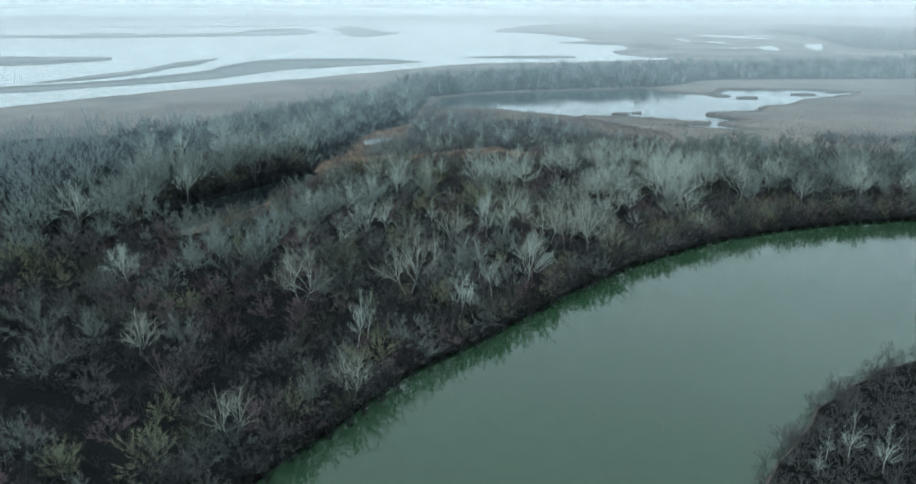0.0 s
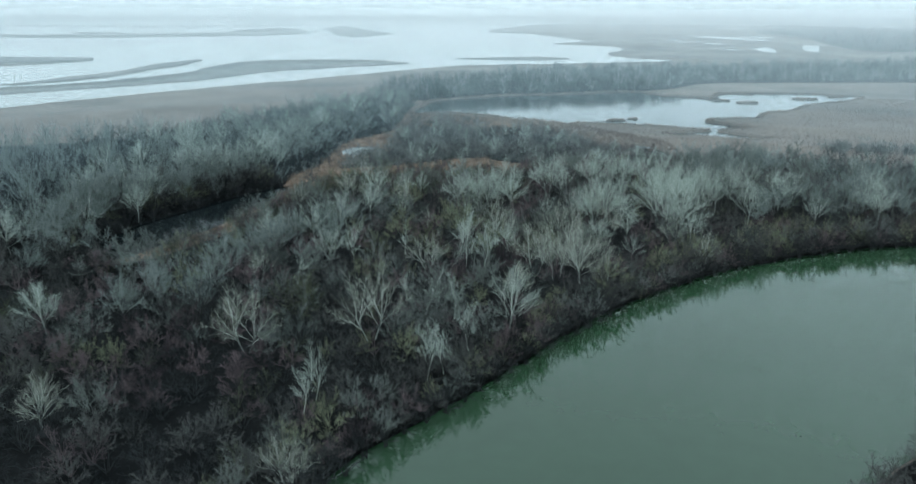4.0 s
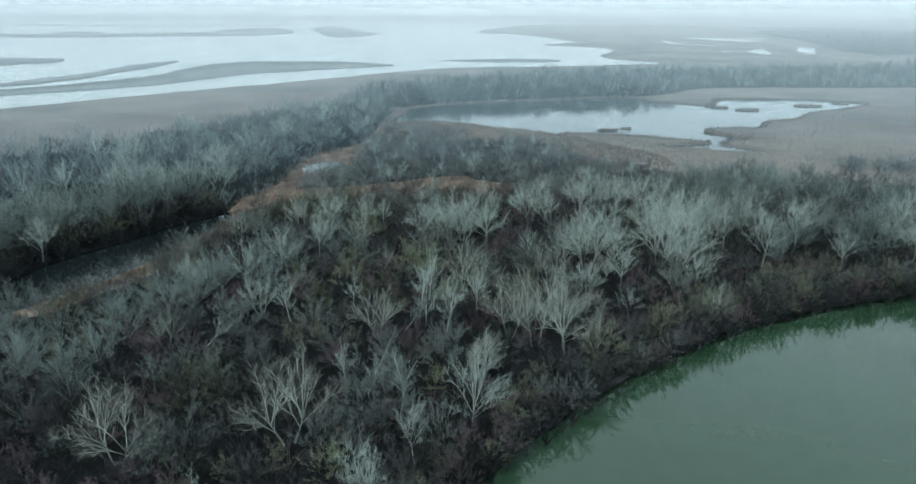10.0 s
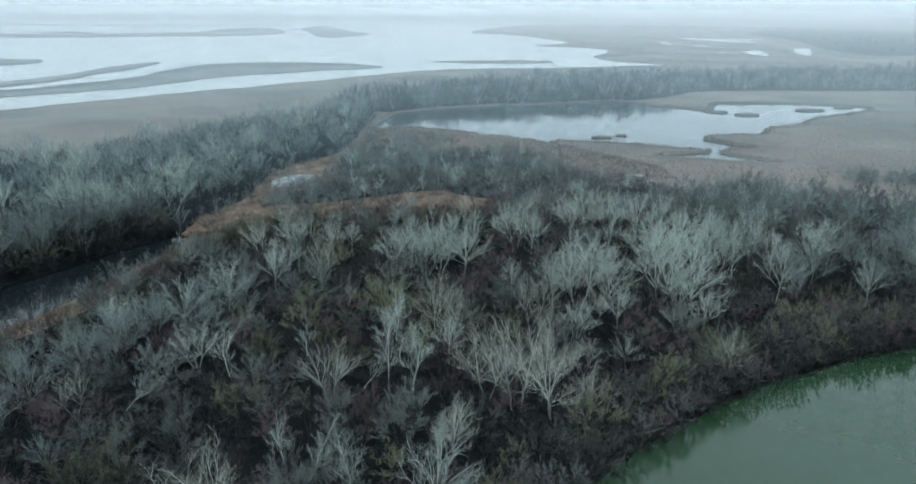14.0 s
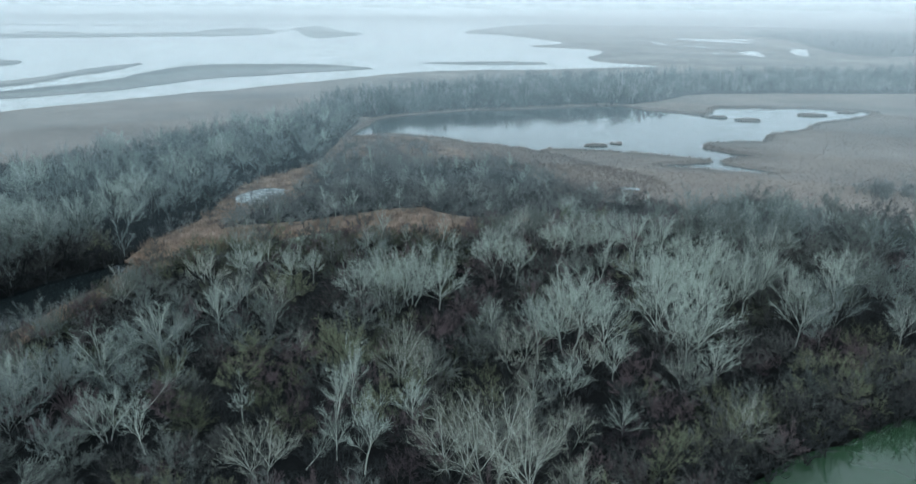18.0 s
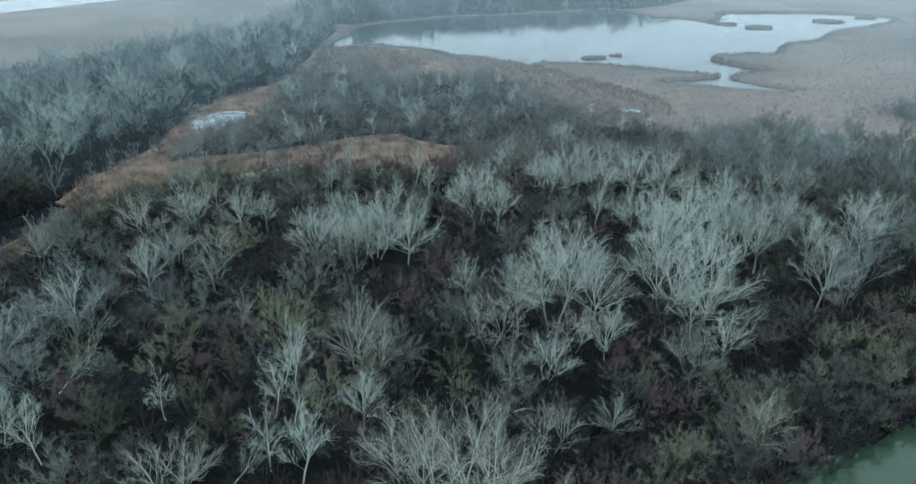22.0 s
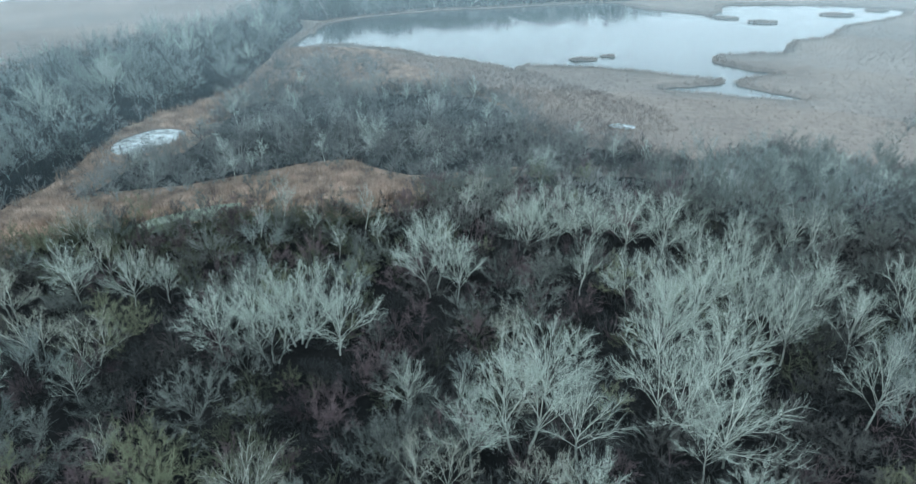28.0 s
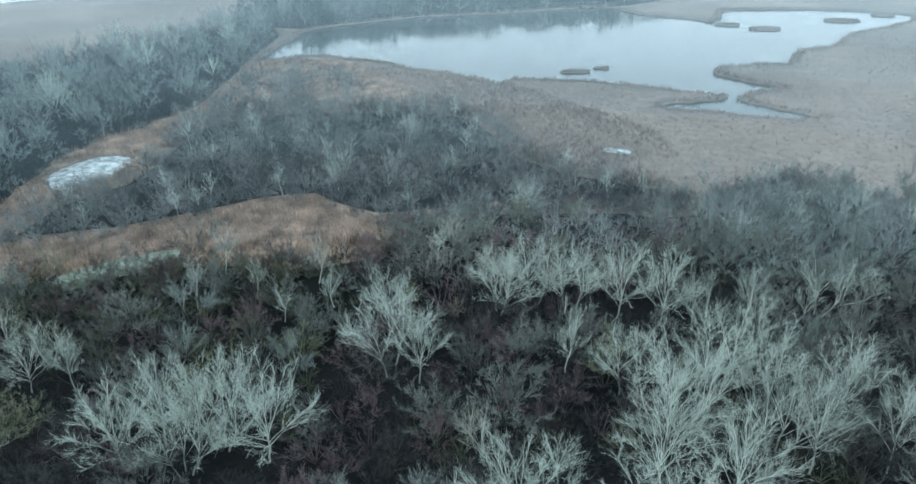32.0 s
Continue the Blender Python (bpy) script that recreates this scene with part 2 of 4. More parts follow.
pond_edge = curve(POND_LINE + POND_BACK, 1.2, 1.5, 2)
slough_edge = curve(SLOUGH_LINE, 3, 0.8, 3)
pool_edge = curve(POOL_LINE, 1.5, 0.7, 4)
lagoon_edge = np.vstack([curve(LAGOON_NEAR, 12, 5.0, 5, closed=False), [(700, 4600), (-500, 4700), (-2500, 4000), (-4200, 2000), (-4400, -600)]])
FAR_POOLS = [[(431, 1624), (403, 1464), (413, 1421), (447, 1598)], [(532, 1803), (545, 1675), (610, 1548), (638, 1634), (607, 1818)], [(437, 1447), (452, 1345), (470, 1430)],
             [(410, 1203), (412, 1159), (440, 1222)], [(464, 1226), (448, 1105), (480, 1167), (510, 1281)], [(550, 1238), (522, 1125), (580, 1230), (628, 1356), (608, 1354)],
             [(640, 1800), (660, 1700), (720, 1760), (700, 1840)], [(1442, 3200), (1617, 2596), (1921, 2900), (1587, 3500)]]
far_pool_edges = [curve(q, 12, 6.0, 7 + k) for k, q in enumerate(FAR_POOLS)]
rim = np.array([(20 + 4850 * math.cos(a), 85 + 4850 * math.sin(a)) for a in np.linspace(0, 2 * math.pi, 96, endpoint=False)])

sheet("ground", rim, 0.45, MARSH, "flat marsh of dry brown reed reaching to the horizon", "marsh ground",
      [river_edge, pond_edge, slough_edge, pool_edge, lagoon_edge, *far_pool_edges], inner=14, relief=0.12, skirt=1.4)


def water(name, edge, mat, label):
    mid = edge.mean(0)
    sheet(name, mid + (edge - mid) * 1.0, 0.0, mat, label, "water")


water("water_1", river_edge, RIVER, "still murky green river that mirrors the bank")
water("water_2", pond_edge, POOL, "calm pale pond among the reeds that mirrors the sky")
water("water_3", slough_edge, SLOUGH, "narrow dark slough between two woods")
water("water_4", pool_edge, MILKY, "small milky pale pool in the reeds, dark reflections painted into its colour")
water("water_5", lagoon_edge, LAGOON, "wide shallow lagoon with part of the sky's reflection in its base colour")
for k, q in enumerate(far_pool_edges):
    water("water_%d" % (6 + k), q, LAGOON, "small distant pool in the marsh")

sheet("pool_bed", curve([(76, 334), (79, 336), (83, 333), (80, 331)], 1.5, 0.6, 8), 0.9, MILKY, "small pale wet patch in the reed marsh", "mud patch", skirt=0.3)
# mud flats and islands of the lagoon
FLATS = [
    [(-74, 850), (-100, 890), (-150, 912), (-218, 908), (-270, 880), (-286, 800), (-285, 717), (-307, 655), (-335, 600), (-400, 545), (-520, 450), (-800, 300), (-800, 240), (-500, 390), (-400, 480), (-337, 528), (-290, 574), (-246, 623), (-201, 724), (-127, 795)],
    [(-447, 1908), (-500, 2140), (-640, 2480), (-720, 2230), (-690, 2010), (-830, 1870), (-1100, 1760), (-1700, 1720), (-2400, 1800), (-2400, 1640), (-1600, 1540), (-1100, 1560), (-870, 1530), (-612, 1650), (-480, 1740)],
    [(-610, 930), (-540, 935), (-487, 925), (-460, 850), (-485, 830), (-500, 790), (-560, 765), (-800, 720), (-1100, 780), (-1000, 930)],
    [(-385, 590), (-372, 660), (-358, 740), (-360, 825), (-345, 905), (-332, 890), (-325, 800), (-330, 720), (-338, 645), (-370, 590)],
    [(-25, 945), (20, 918), (75, 916), (122, 935), (123, 971), (63, 980)],
    [(-1080, 1930), (-960, 1930), (-900, 1830), (-1030, 1820)],
    [(-640, 3000), (-1100, 2750), (-2200, 2700), (-3000, 2700), (-3000, 2560), (-2000, 2520), (-1100, 2600), (-700, 2800)],
    [(-410, 2048), (-279, 1635), (-221, 1953), (-330, 2235), (-500, 2813), (-520, 2500)],
]
for k, q in enumerate(FLATS):
    sheet("mud_flat_%d" % (k + 1), curve(q, 14, 5.0, 30 + k), 0.16, MUD, "low grey-brown mud flat in the lagoon", "mud flat", skirt=0.5)

# ---- plan: woods ----
MAIN_WOOD = [(420, 285), (260, 300), (200, 290), (170, 282), (150, 286),
             (135, 295), (120, 305), (106, 308), (96, 300), (84, 295), (66, 297), (46, 296), (31, 290), (23, 279), (12, 274), (0, 276), (-10, 276), (-24, 271), (-40, 269), (-52, 250), (-58, 226), (-63, 205), (-70, 190), (-80, 178), (-100, 172), (-118, 150), (-118, 90), (-90, 10)]
LEFT_WOOD = [(-63, 272), (-59, 285), (-57, 304), (-58, 326), (-54, 344), (-45, 360), (-38, 378), (-38, 400), (-38, 436), (-38, 490), (-60, 507), (-85, 467), (-114, 410), (-134, 368), (-166, 345), (-194, 330), (-300, 290), (-400, 200), (-300, 60),
             (-122, 90), (-122, 150), (-104, 180)]
SCRUB_PATCH = [(-34, 366), (-12, 372), (3, 381), (10, 396), (0, 412), (-16, 416), (-30, 405), (-36, 385)]
SHRUB_BELT = [(-50, 284), (-37, 286), (-25, 290), (-16, 297), (-5, 303), (8, 305), (15, 299), (22, 294), (34, 296), (48, 300), (66, 302), (84, 300), (88, 305), (76, 313), (66, 320), (54, 333), (51, 350), (42, 368), (25, 373), (1, 373),
              (-21, 368), (-34, 352), (-35, 330), (-38, 312), (-46, 302)]
FAR_BELT = [(-48, 505), (-30, 501), (-10, 516.5), (25, 537), (64, 548), (105, 564.5), (132, 569), (165, 592), (200, 630), (260, 642), (400, 652), (800, 700), (800, 830), (465, 790), (281, 735), (167, 718), (46, 650), (-40, 570), (-70, 520)]
SOUTH_WOOD = [(32, 20), (70, 10), (200, 60), (260, 110)]
FAR_WOOD = [(620, 1150), (900, 1250), (1600, 1300), (2200, 2200), (1500, 2500), (900, 2300), (760, 1700)]


def along_bank(edge, first, last):
    """The stretch of a bank between the points nearest to two places."""
    i, j = (int(np.argmin(((edge - np.array(q)) ** 2).sum(1))) for q in (first, last))
    return edge[i : j + 1] if i <= j else np.vstack([edge[i:], edge[: j + 1]])


shrub_belt = curve(SHRUB_BELT, 6, 1.5, 40)
scrub_patch = curve(SCRUB_PATCH, 5, 1.5, 42)
main_wood = np.vstack([along_bank(river_edge, (-56, 10), (400, 226)) + np.array([0.12, -0.2]), curve(MAIN_WOOD, 6, 1.5, 40, closed=False)])
left_wood = np.vstack([along_bank(slough_edge, (-65, 259), (-92, 184)) + np.array([0.2, -0.12]), curve(LEFT_WOOD, 6, 1.5, 40, closed=False)[::-1]])
far_belt, far_wood = (curve(q, 10, 2.0, 41) for q in (FAR_BELT, FAR_WOOD))
south_wood = np.vstack([along_bank(river_edge, (260, 151), (20, 35)) + np.array([0.3, -0.3]), np.array(SOUTH_WOOD, float)])
core = shrub_belt.mean(0) + (shrub_belt - shrub_belt.mean(0)) * np.array([0.94, 0.88])
# floor sheets whose near-black colour carries the shade between the trees
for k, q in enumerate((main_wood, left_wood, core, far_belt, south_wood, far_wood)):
    sheet("woodland_floor_%d" % (k + 1), q, 0.62 + 0.006 * k, SHADED_LITTER, "leaf litter on the floor of the wood, darkened for shade under the trees", "wood floor", skirt=0.9)
HOLLOW = [(-82, 172), (-87, 181), (-97, 185), (-108, 182), (-126, 152), (-126, 84), (-112, 84), (-112, 148), (-98, 168)]
hollow = curve(HOLLOW, 4, 0.6, 43)
sheet("woodland_floor_7", hollow, 0.70, SHADED_LITTER, "leaf litter in the hollow at the slough's end, darkened for shade", "wood floor", skirt=0.9)
REED_FLOOR = [(-66, 262), (-58, 254), (-61, 240), (-66, 220), (-70, 205), (-77, 191), (-84, 180), (-70, 184), (-56, 214), (-46, 250), (0, 262), (40, 275), (56, 308), (62, 318), (54, 336), (48, 356), (38, 376), (26, 396), (14, 412), (8, 422), (4, 432), (-16, 439), (-38, 434),
              (-44, 400), (-50, 370), (-62, 346), (-64, 300)]
sheet("reed_floor", curve(REED_FLOOR, 3, 1.2, 51), 0.585, REED, "matted russet floor of the reed bed", "reed floor", holes=[pool_edge], skirt=0.4)
MEADOW_LINE = [(-33, 268.5), (-28, 273.5), (-22, 278), (-13, 281.5), (-11, 278.5), (-18, 274.5), (-24, 269.5), (-30, 266)]
meadow_edge = curve(MEADOW_LINE, 2, 0.5, 50)
sheet("meadow", meadow_edge, 0.95, MEADOW, "strip of damp grey-green meadow beside the wood", "meadow", skirt=0.6)

# ---- plants ----
class Wood:
    """Gathers tubes and thin twigs of one mesh."""
    def __init__(self):
        self.v, self.f = [], []

    def tube(self, pts, radii, sides):
        base = len(self.v)
        for k, (p, r) in enumerate(zip(pts, radii)):
            d = (pts[min(k + 1, len(pts) - 1)] - pts[max(k - 1, 0)]).normalized()
            a = d.orthogonal().normalized()
            b = d.cross(a)
            for s in range(sides):
                w = 2 * math.pi * s / sides
                self.v.append(p + a * (r * math.cos(w)) + b * (r * math.sin(w)))
        for k in range(len(pts) - 1):
            for s in range(sides):
                i, j = base + k * sides + s, base + k * sides + (s + 1) % sides
                self.f += [(i, j, j + sides), (i, j + sides, i + sides)]

    def twig(self, p, q, width, rng):
        d = (q - p).normalized()
        a = d.cross(Vector((rng.uniform(-1, 1), rng.uniform(-1, 1), rng.uniform(-1, 1)))).normalized() * (width / 2)
        base = len(self.v)
        self.v += [p - a, p + a, q]
        self.f.append((base, base + 1, base + 2))

    def arrays(self):
        return np.array([tuple(q) for q in self.v], np.float32), np.array(self.f, np.int32)


def bent(p, d, length, count, up, wild, rng):
    """A path of count steps that starts along d, turns upwards and wanders."""
    pts, d = [p.copy()], d.normalized()
    for _ in range(count):
        d = (d + Vector((rng.gauss(0, wild), rng.gauss(0, wild), up + rng.gauss(0, wild * 0.6)))).normalized()
        pts.append(pts[-1] + d * (length / count))
    return pts


def aside(d, angle, rng):
    """d turned by angle towards a random side."""
    a = d.orthogonal().normalized()
    a.rotate(Matrix.Rotation(rng.uniform(0, 2 * math.pi), 3, d))
    return (d * math.cos(angle) + a * math.sin(angle)).normalized()


def grow_tree(seed, h=15.0, stems=1, limbs=12, wide=0.46, low=0.2, lay=66, boughs=8, sprays=5, twigs=3, lean=0.05, thick=1.0, twig_w=0.036, reach=0.3):
    """A bare tree: one or more boles part low down into long limbs that fan out to a domed crown, with boughs, sprays and twigs along them."""
    rng = random.Random(seed)
    bole_wood, limb_wood, crown = Wood(), Wood(), Wood()
    r0 = 0.0085 * h * thick

    def along(path, s):
        at = min(max(s, 0), 0.999) * (len(path) - 1)
        k = int(at)
        return path[k].lerp(path[k + 1], at - k), (path[k + 1] - path[k]).normalized()

    def sweep(p, out, tip, count):
        """A limb that leaves p a little outwards, then rises to its tip."""
        far = (tip - p).length
        mid = p.lerp(tip, 0.5) - out * (0.05 * far) + Vector((0, 0, 0.05 * far))
        path = []
        for k in range(count + 1):
            u = k / count
            q = p * (1 - u) ** 2 + mid * (2 * u * (1 - u)) + tip * u**2
            path.append(q + Vector((rng.gauss(0, 1), rng.gauss(0, 1), rng.gauss(0, 0.6))) * (0.011 * h * min(u, 0.8)))
        return path

    def spray(path, count, length):
        for m in range(count):
            q, e = along(path, 0.1 + 0.9 * (m + rng.random()) / count)
            e = (aside(e, radians(rng.uniform(14, 42)), rng) + Vector((0, 0, 0.14))).normalized()
            sl = length * rng.uniform(0.6, 1.25)
            tip = q + e * sl
            crown.twig(q, tip, twig_w, rng)
            for _ in range(twigs):
                c = q.lerp(tip, rng.uniform(0.08, 0.8))
                t = (aside(e, radians(rng.uniform(14, 42)), rng) + Vector((0, 0, 0.1))).normalized()
                crown.twig(c, c + t * sl * rng.uniform(0.4, 0.8), twig_w * 0.75, rng)

    def dress(path, count, length, r, first):
        for j in range(count):
            s = first + (1 - first) * (j + rng.random()) / count
            p, d = along(path, s)
            d = (aside(d, radians(rng.uniform(22, 46)), rng) + Vector((0, 0, 0.1))).normalized()
            bough = bent(p, d, length * (1.15 - 0.75 * s) * rng.uniform(0.7, 1.25), 3, 0.06, 0.08, rng)
            limb_wood.tube(bough, [r, r * 0.8, r * 0.55, r * 0.25], 3)
            spray(bough, sprays, h * 0.085)

    for n in range(stems):
        turn = 2 * math.pi * (n + rng.random() * 0.5) / stems
        away = Vector((math.cos(turn), math.sin(turn), 0)) * (0.0 if stems == 1 else 0.13 * h)
        foot = away * 0.35 + Vector((0, 0, -0.3))
        fork = Vector((away.x + rng.gauss(0, lean * h * 0.5), away.y + rng.gauss(0, lean * h * 0.5), h * (low + 0.12)))
        bole = [foot.lerp(fork, k / 4) + Vector((rng.gauss(0, 0.006), rng.gauss(0, 0.006), 0)) * h for k in range(5)]
        bole_wood.tube(bole, [r0 * (1.35 - 0.15 * k) for k in range(5)], 6)
        heart = Vector((fork.x * 0.7, fork.y * 0.7, h * low * 0.8))
        a, c = wide * h * (1 if stems == 1 else 0.84), h - heart.z
        here = max(5, round(limbs / stems) + 1)
        for i in range(here):
            u = (i + rng.random() * 0.7) / here
            round_ = i * 2.4 + turn + rng.uniform(-0.35, 0.35)
            if stems > 1 and u > 0.35:
                round_ = turn + rng.uniform(-1.5, 1.5)
            tilt = radians(5 + (lay - 5) * u**0.75 + rng.uniform(-4, 4))
            out = Vector((math.cos(round_), math.sin(round_), 0))
            size = rng.uniform(0.84, 1.04) / math.sqrt((math.sin(tilt) / a) ** 2 + (math.cos(tilt) / c) ** 2)
            tip = heart + out * (size * math.sin(tilt)) + Vector((0, 0, size * math.cos(tilt)))
            p, _ = along(bole, 1.0 - 0.5 * u)
            limb = sweep(p, out, tip, 5)
            far = (tip - p).length
            lr = r0 * (0.43 - 0.17 * u)
            limb_wood.tube(limb, [lr * (1 - 0.168 * k) for k in range(6)], 4)
            dress(limb, boughs, far * reach, r0 * 0.17, 0.26)
            spray(limb[3:], sprays, h * 0.085)
            q, e = along(limb, rng.uniform(0.22, 0.4))
            side = round_ + rng.choice((-1, 1)) * rng.uniform(0.35, 0.8)
            tilt2 = tilt + rng.uniform(-0.3, 0.12)
            size *= rng.uniform(0.85, 1.0)
            tip = heart + Vector((math.cos(side) * math.sin(tilt2), math.sin(side) * math.sin(tilt2), math.cos(tilt2))) * size
            fork_limb = sweep(q, e, tip, 4)
            limb_wood.tube(fork_limb, [lr * 0.6 * (1 - 0.2 * k) for k in range(5)], 4)
            dress(fork_limb, boughs - 2, far * reach * 0.8, r0 * 0.15, 0.2)
    sets = [w.arrays() for w in (bole_wood, limb_wood, crown)]
    size = h / np.quantile(sets[2][0][:, 2], 0.999)
    return [(v * size, f) for v, f in sets]


def grow_bush(seed, h=4.0, stems=9, forks=3, twigs=4, fine=2, wide=0.55, w=0.07):
    """A domed bush: stems spread from the foot, fork, and end in twigs along the dome."""
    rng = random.Random(seed)
    bush = Wood()
    for i in range(stems):
        turn, far = 2 * math.pi * (i + rng.uniform(-0.4, 0.4)) / stems, math.sqrt(rng.random())
        top = Vector((math.cos(turn) * far * h * wide, math.sin(turn) * far * h * wide, h * (0.95 - 0.5 * far * far) * rng.uniform(0.7, 1.0)))
        foot = Vector((rng.gauss(0, 0.2), rng.gauss(0, 0.2), -0.2))
        knee = foot.lerp(top, 0.5) + Vector((rng.gauss(0, 0.15), rng.gauss(0, 0.15), 0.12 * h))
        bush.tube([foot, knee, top], [0.05, 0.035, 0.012], 3)
        for j in range(forks):
            a = knee.lerp(top, rng.uniform(-0.2, 0.9))
            d = (aside((top - knee).normalized(), radians(rng.uniform(15, 60)), rng) + Vector((0, 0, 0.2))).normalized()
            b = a + d * h * rng.uniform(0.16, 0.3)
            bush.twig(a, b, w, rng)
            for _ in range(twigs):
                c = a.lerp(b, rng.uniform(0.2, 1))
                t = (aside(d, radians(rng.uniform(15, 60)), rng) + Vector((0, 0, 0.2))).normalized()
                e = c + t * h * rng.uniform(0.1, 0.2)
                bush.twig(c, e, w * 0.8, rng)
                for _ in range(fine):
                    q = c.lerp(e, rng.uniform(0.2, 0.8))
                    bush.twig(q, q + (aside(t, radians(rng.uniform(20, 55)), rng) + Vector((0, 0, 0.15))).normalized() * h * rng.uniform(0.06, 0.12), w * 0.65, rng)
    return bush.arrays()


def grow_far(seed, h=14.0, limbs=7, twigs=12, w=0.22, spread=56):
    """A light tree for woods that stay far off."""
    rng = random.Random(seed)
    wood = Wood()
    top = Vector((rng.gauss(0, 0.3), rng.gauss(0, 0.3), h * 0.22))
    wood.tube([Vector((0, 0, -0.3)), top], [0.16, 0.12], 4)
    for i in range(limbs):
        lay, round_ = radians(rng.uniform(4, spread)), 2 * math.pi * (i + rng.random()) / limbs
        d = Vector((math.cos(round_) * math.sin(lay), math.sin(round_) * math.sin(lay), math.cos(lay)))
        path = bent(top * rng.uniform(0.3, 1), d, h * rng.uniform(0.5, 0.78), 3, 0.06, 0.1, rng)
        for a, b in zip(path, path[1:]):
            wood.twig(a, b + (b - a) * 0.3, w, rng)
        for j in range(twigs):
            u = 0.2 + 0.8 * (j + rng.random()) / twigs
            e = min(int(u * 3), 2)
            a = path[e].lerp(path[e + 1], u * 3 - e)
            t = (aside((path[e + 1] - path[e]).normalized(), radians(rng.uniform(15, 55)), rng) + Vector((0, 0, 0.25))).normalized()
            b = a + t * h * rng.uniform(0.1, 0.22)
            wood.twig(a, b, w * 0.7, rng)
            for _ in range(2):
                c = a.lerp(b, rng.uniform(0.2, 0.7))
                wood.twig(c, c + (aside(t, 0.6, rng) + Vector((0, 0, 0.2))).normalized() * h * rng.uniform(0.06, 0.12), w * 0.6, rng)
    return wood.arrays()


def thing_tree(name, seed, bark, limb, twig, label, category, group, **shape):
    """One tree: an Empty at its foot with a trunk, its branchwork and a crown of twigs."""
    root = tagged(new(name), label, category, group)
    for part_name, (v, f), mat in zip(("trunk", "branchwork", "crown"), grow_tree(seed, **shape), (bark, limb, twig)):
        ob = new(part_name, mesh_of(part_name, v, f, mat, smooth=part_name != "crown"))
        ob.parent = root
    return root


def stuff(name, kinds, spots, mat, label, category):
    """Many plants too many to count, joined: spots are rows of x, y, z, size, kind."""
    vs, fs, base = [], [], 0
    rng = random.Random(len(spots))
    for x, y, z, size, kind in spots:
        v, f = kinds[kind % len(kinds)]
        a = rng.uniform(0, 2 * math.pi)
        c, s = math.cos(a) * size, math.sin(a) * size
        q = np.empty_like(v)
        q[:, 0], q[:, 1], q[:, 2] = v[:, 0] * c - v[:, 1] * s + x, v[:, 0] * s + v[:, 1] * c + y, v[:, 2] * size * rng.uniform(0.85, 1.15) + z
        vs.append(q)
        fs.append(f + base)
        base += len(v)
    return tagged(new(name, mesh_of(name, np.concatenate(vs), np.concatenate(fs), mat)), label, category, kind="stuff")


def scatter(poly, gap, seed, density=1.0):
    """Jittered spots inside a plan outline."""
    rng = np.random.default_rng(seed)
    (x0, y0), (x1, y1) = poly.min(0), poly.max(0)
    gx, gy = np.meshgrid(np.arange(x0, x1, gap), np.arange(y0, y1, gap))
    gx = gx.ravel() + rng.uniform(-0.5, 0.5, gx.size) * gap
    gy = gy.ravel() + rng.uniform(-0.5, 0.5, gy.size) * gap
    keep = inside(gx, gy, poly) & (rng.random(gx.size) < density)
    return np.stack([gx[keep], gy[keep]], 1)


FLOOR = 0.6
rand = random.Random(11)

# pale willows, kinds by shape
WILLOW = "bare pale grey willow with upswept forking limbs in the bank wood"
# trunks take a darker bark than limbs: shade below the crown as colour
willows = [thing_tree("willow_tree", 100 + k, GREY_AND_SHADED_BARK, PALE_BARK, PALE_TWIG, WILLOW, "tree", "pale willows of the bank wood", h=15, stems=n, limbs=m, wide=w, low=l, lay=y, thick=0.85, twig_w=0.034)
           for k, (n, m, w, l, y) in enumerate([(1, 10, 0.44, 0.2, 56), (2, 12, 0.48, 0.16, 52), (3, 14, 0.50, 0.14, 54), (1, 9, 0.40, 0.26, 50), (2, 12, 0.44, 0.2, 56), (1, 11, 0.48, 0.16, 62)])]
SLENDER = "slender pale-barked young tree with few thin branches"
slenders = [thing_tree("slender_tree", 200 + k, PALE_BARK, PALE_BARK, PALE_TWIG, SLENDER, "tree", "slender pale trees", h=13, limbs=7, wide=0.17, low=0.2, lay=40, boughs=5, sprays=4, twigs=2, lean=0.1, thick=0.6, reach=0.26, twig_w=0.03) for k in range(4)]
DOME = dict(low=0.08, lay=66, boughs=7, sprays=6, twigs=5, thick=0.42, twig_w=0.031, reach=0.24)
OLIVE = "bare olive-green tree with a dense rounded crown"
olives = [thing_tree("olive_tree", 300 + k, DARK_BARK, OLIVE_TWIG, OLIVE_TWIG, OLIVE, "tree", "olive-green trees of the wood", h=9, stems=1 + k % 2, limbs=10, wide=0.52, **DOME) for k in range(3)]
MAUVE = "low bare tree with dull reddish-mauve twigs"
mauves = [thing_tree("mauve_tree", 400 + k, DARK_BARK, MAUVE_TWIG, MAUVE_TWIG, MAUVE, "tree", "reddish trees of the wood", h=8, stems=2, limbs=10, wide=0.5, **DOME) for k in range(2)]
DUN = "bare grey-brown tree with a soft domed crown"
duns = [thing_tree("dun_tree", 430 + k, DARK_BARK, DUN_TWIG, DUN_TWIG, DUN, "tree", "grey-brown trees of the wood", h=9, stems=1 + k % 3, limbs=10, wide=0.5, **DOME) for k in range(4)]
DULL = "low bare brown tree with a dense rounded crown"
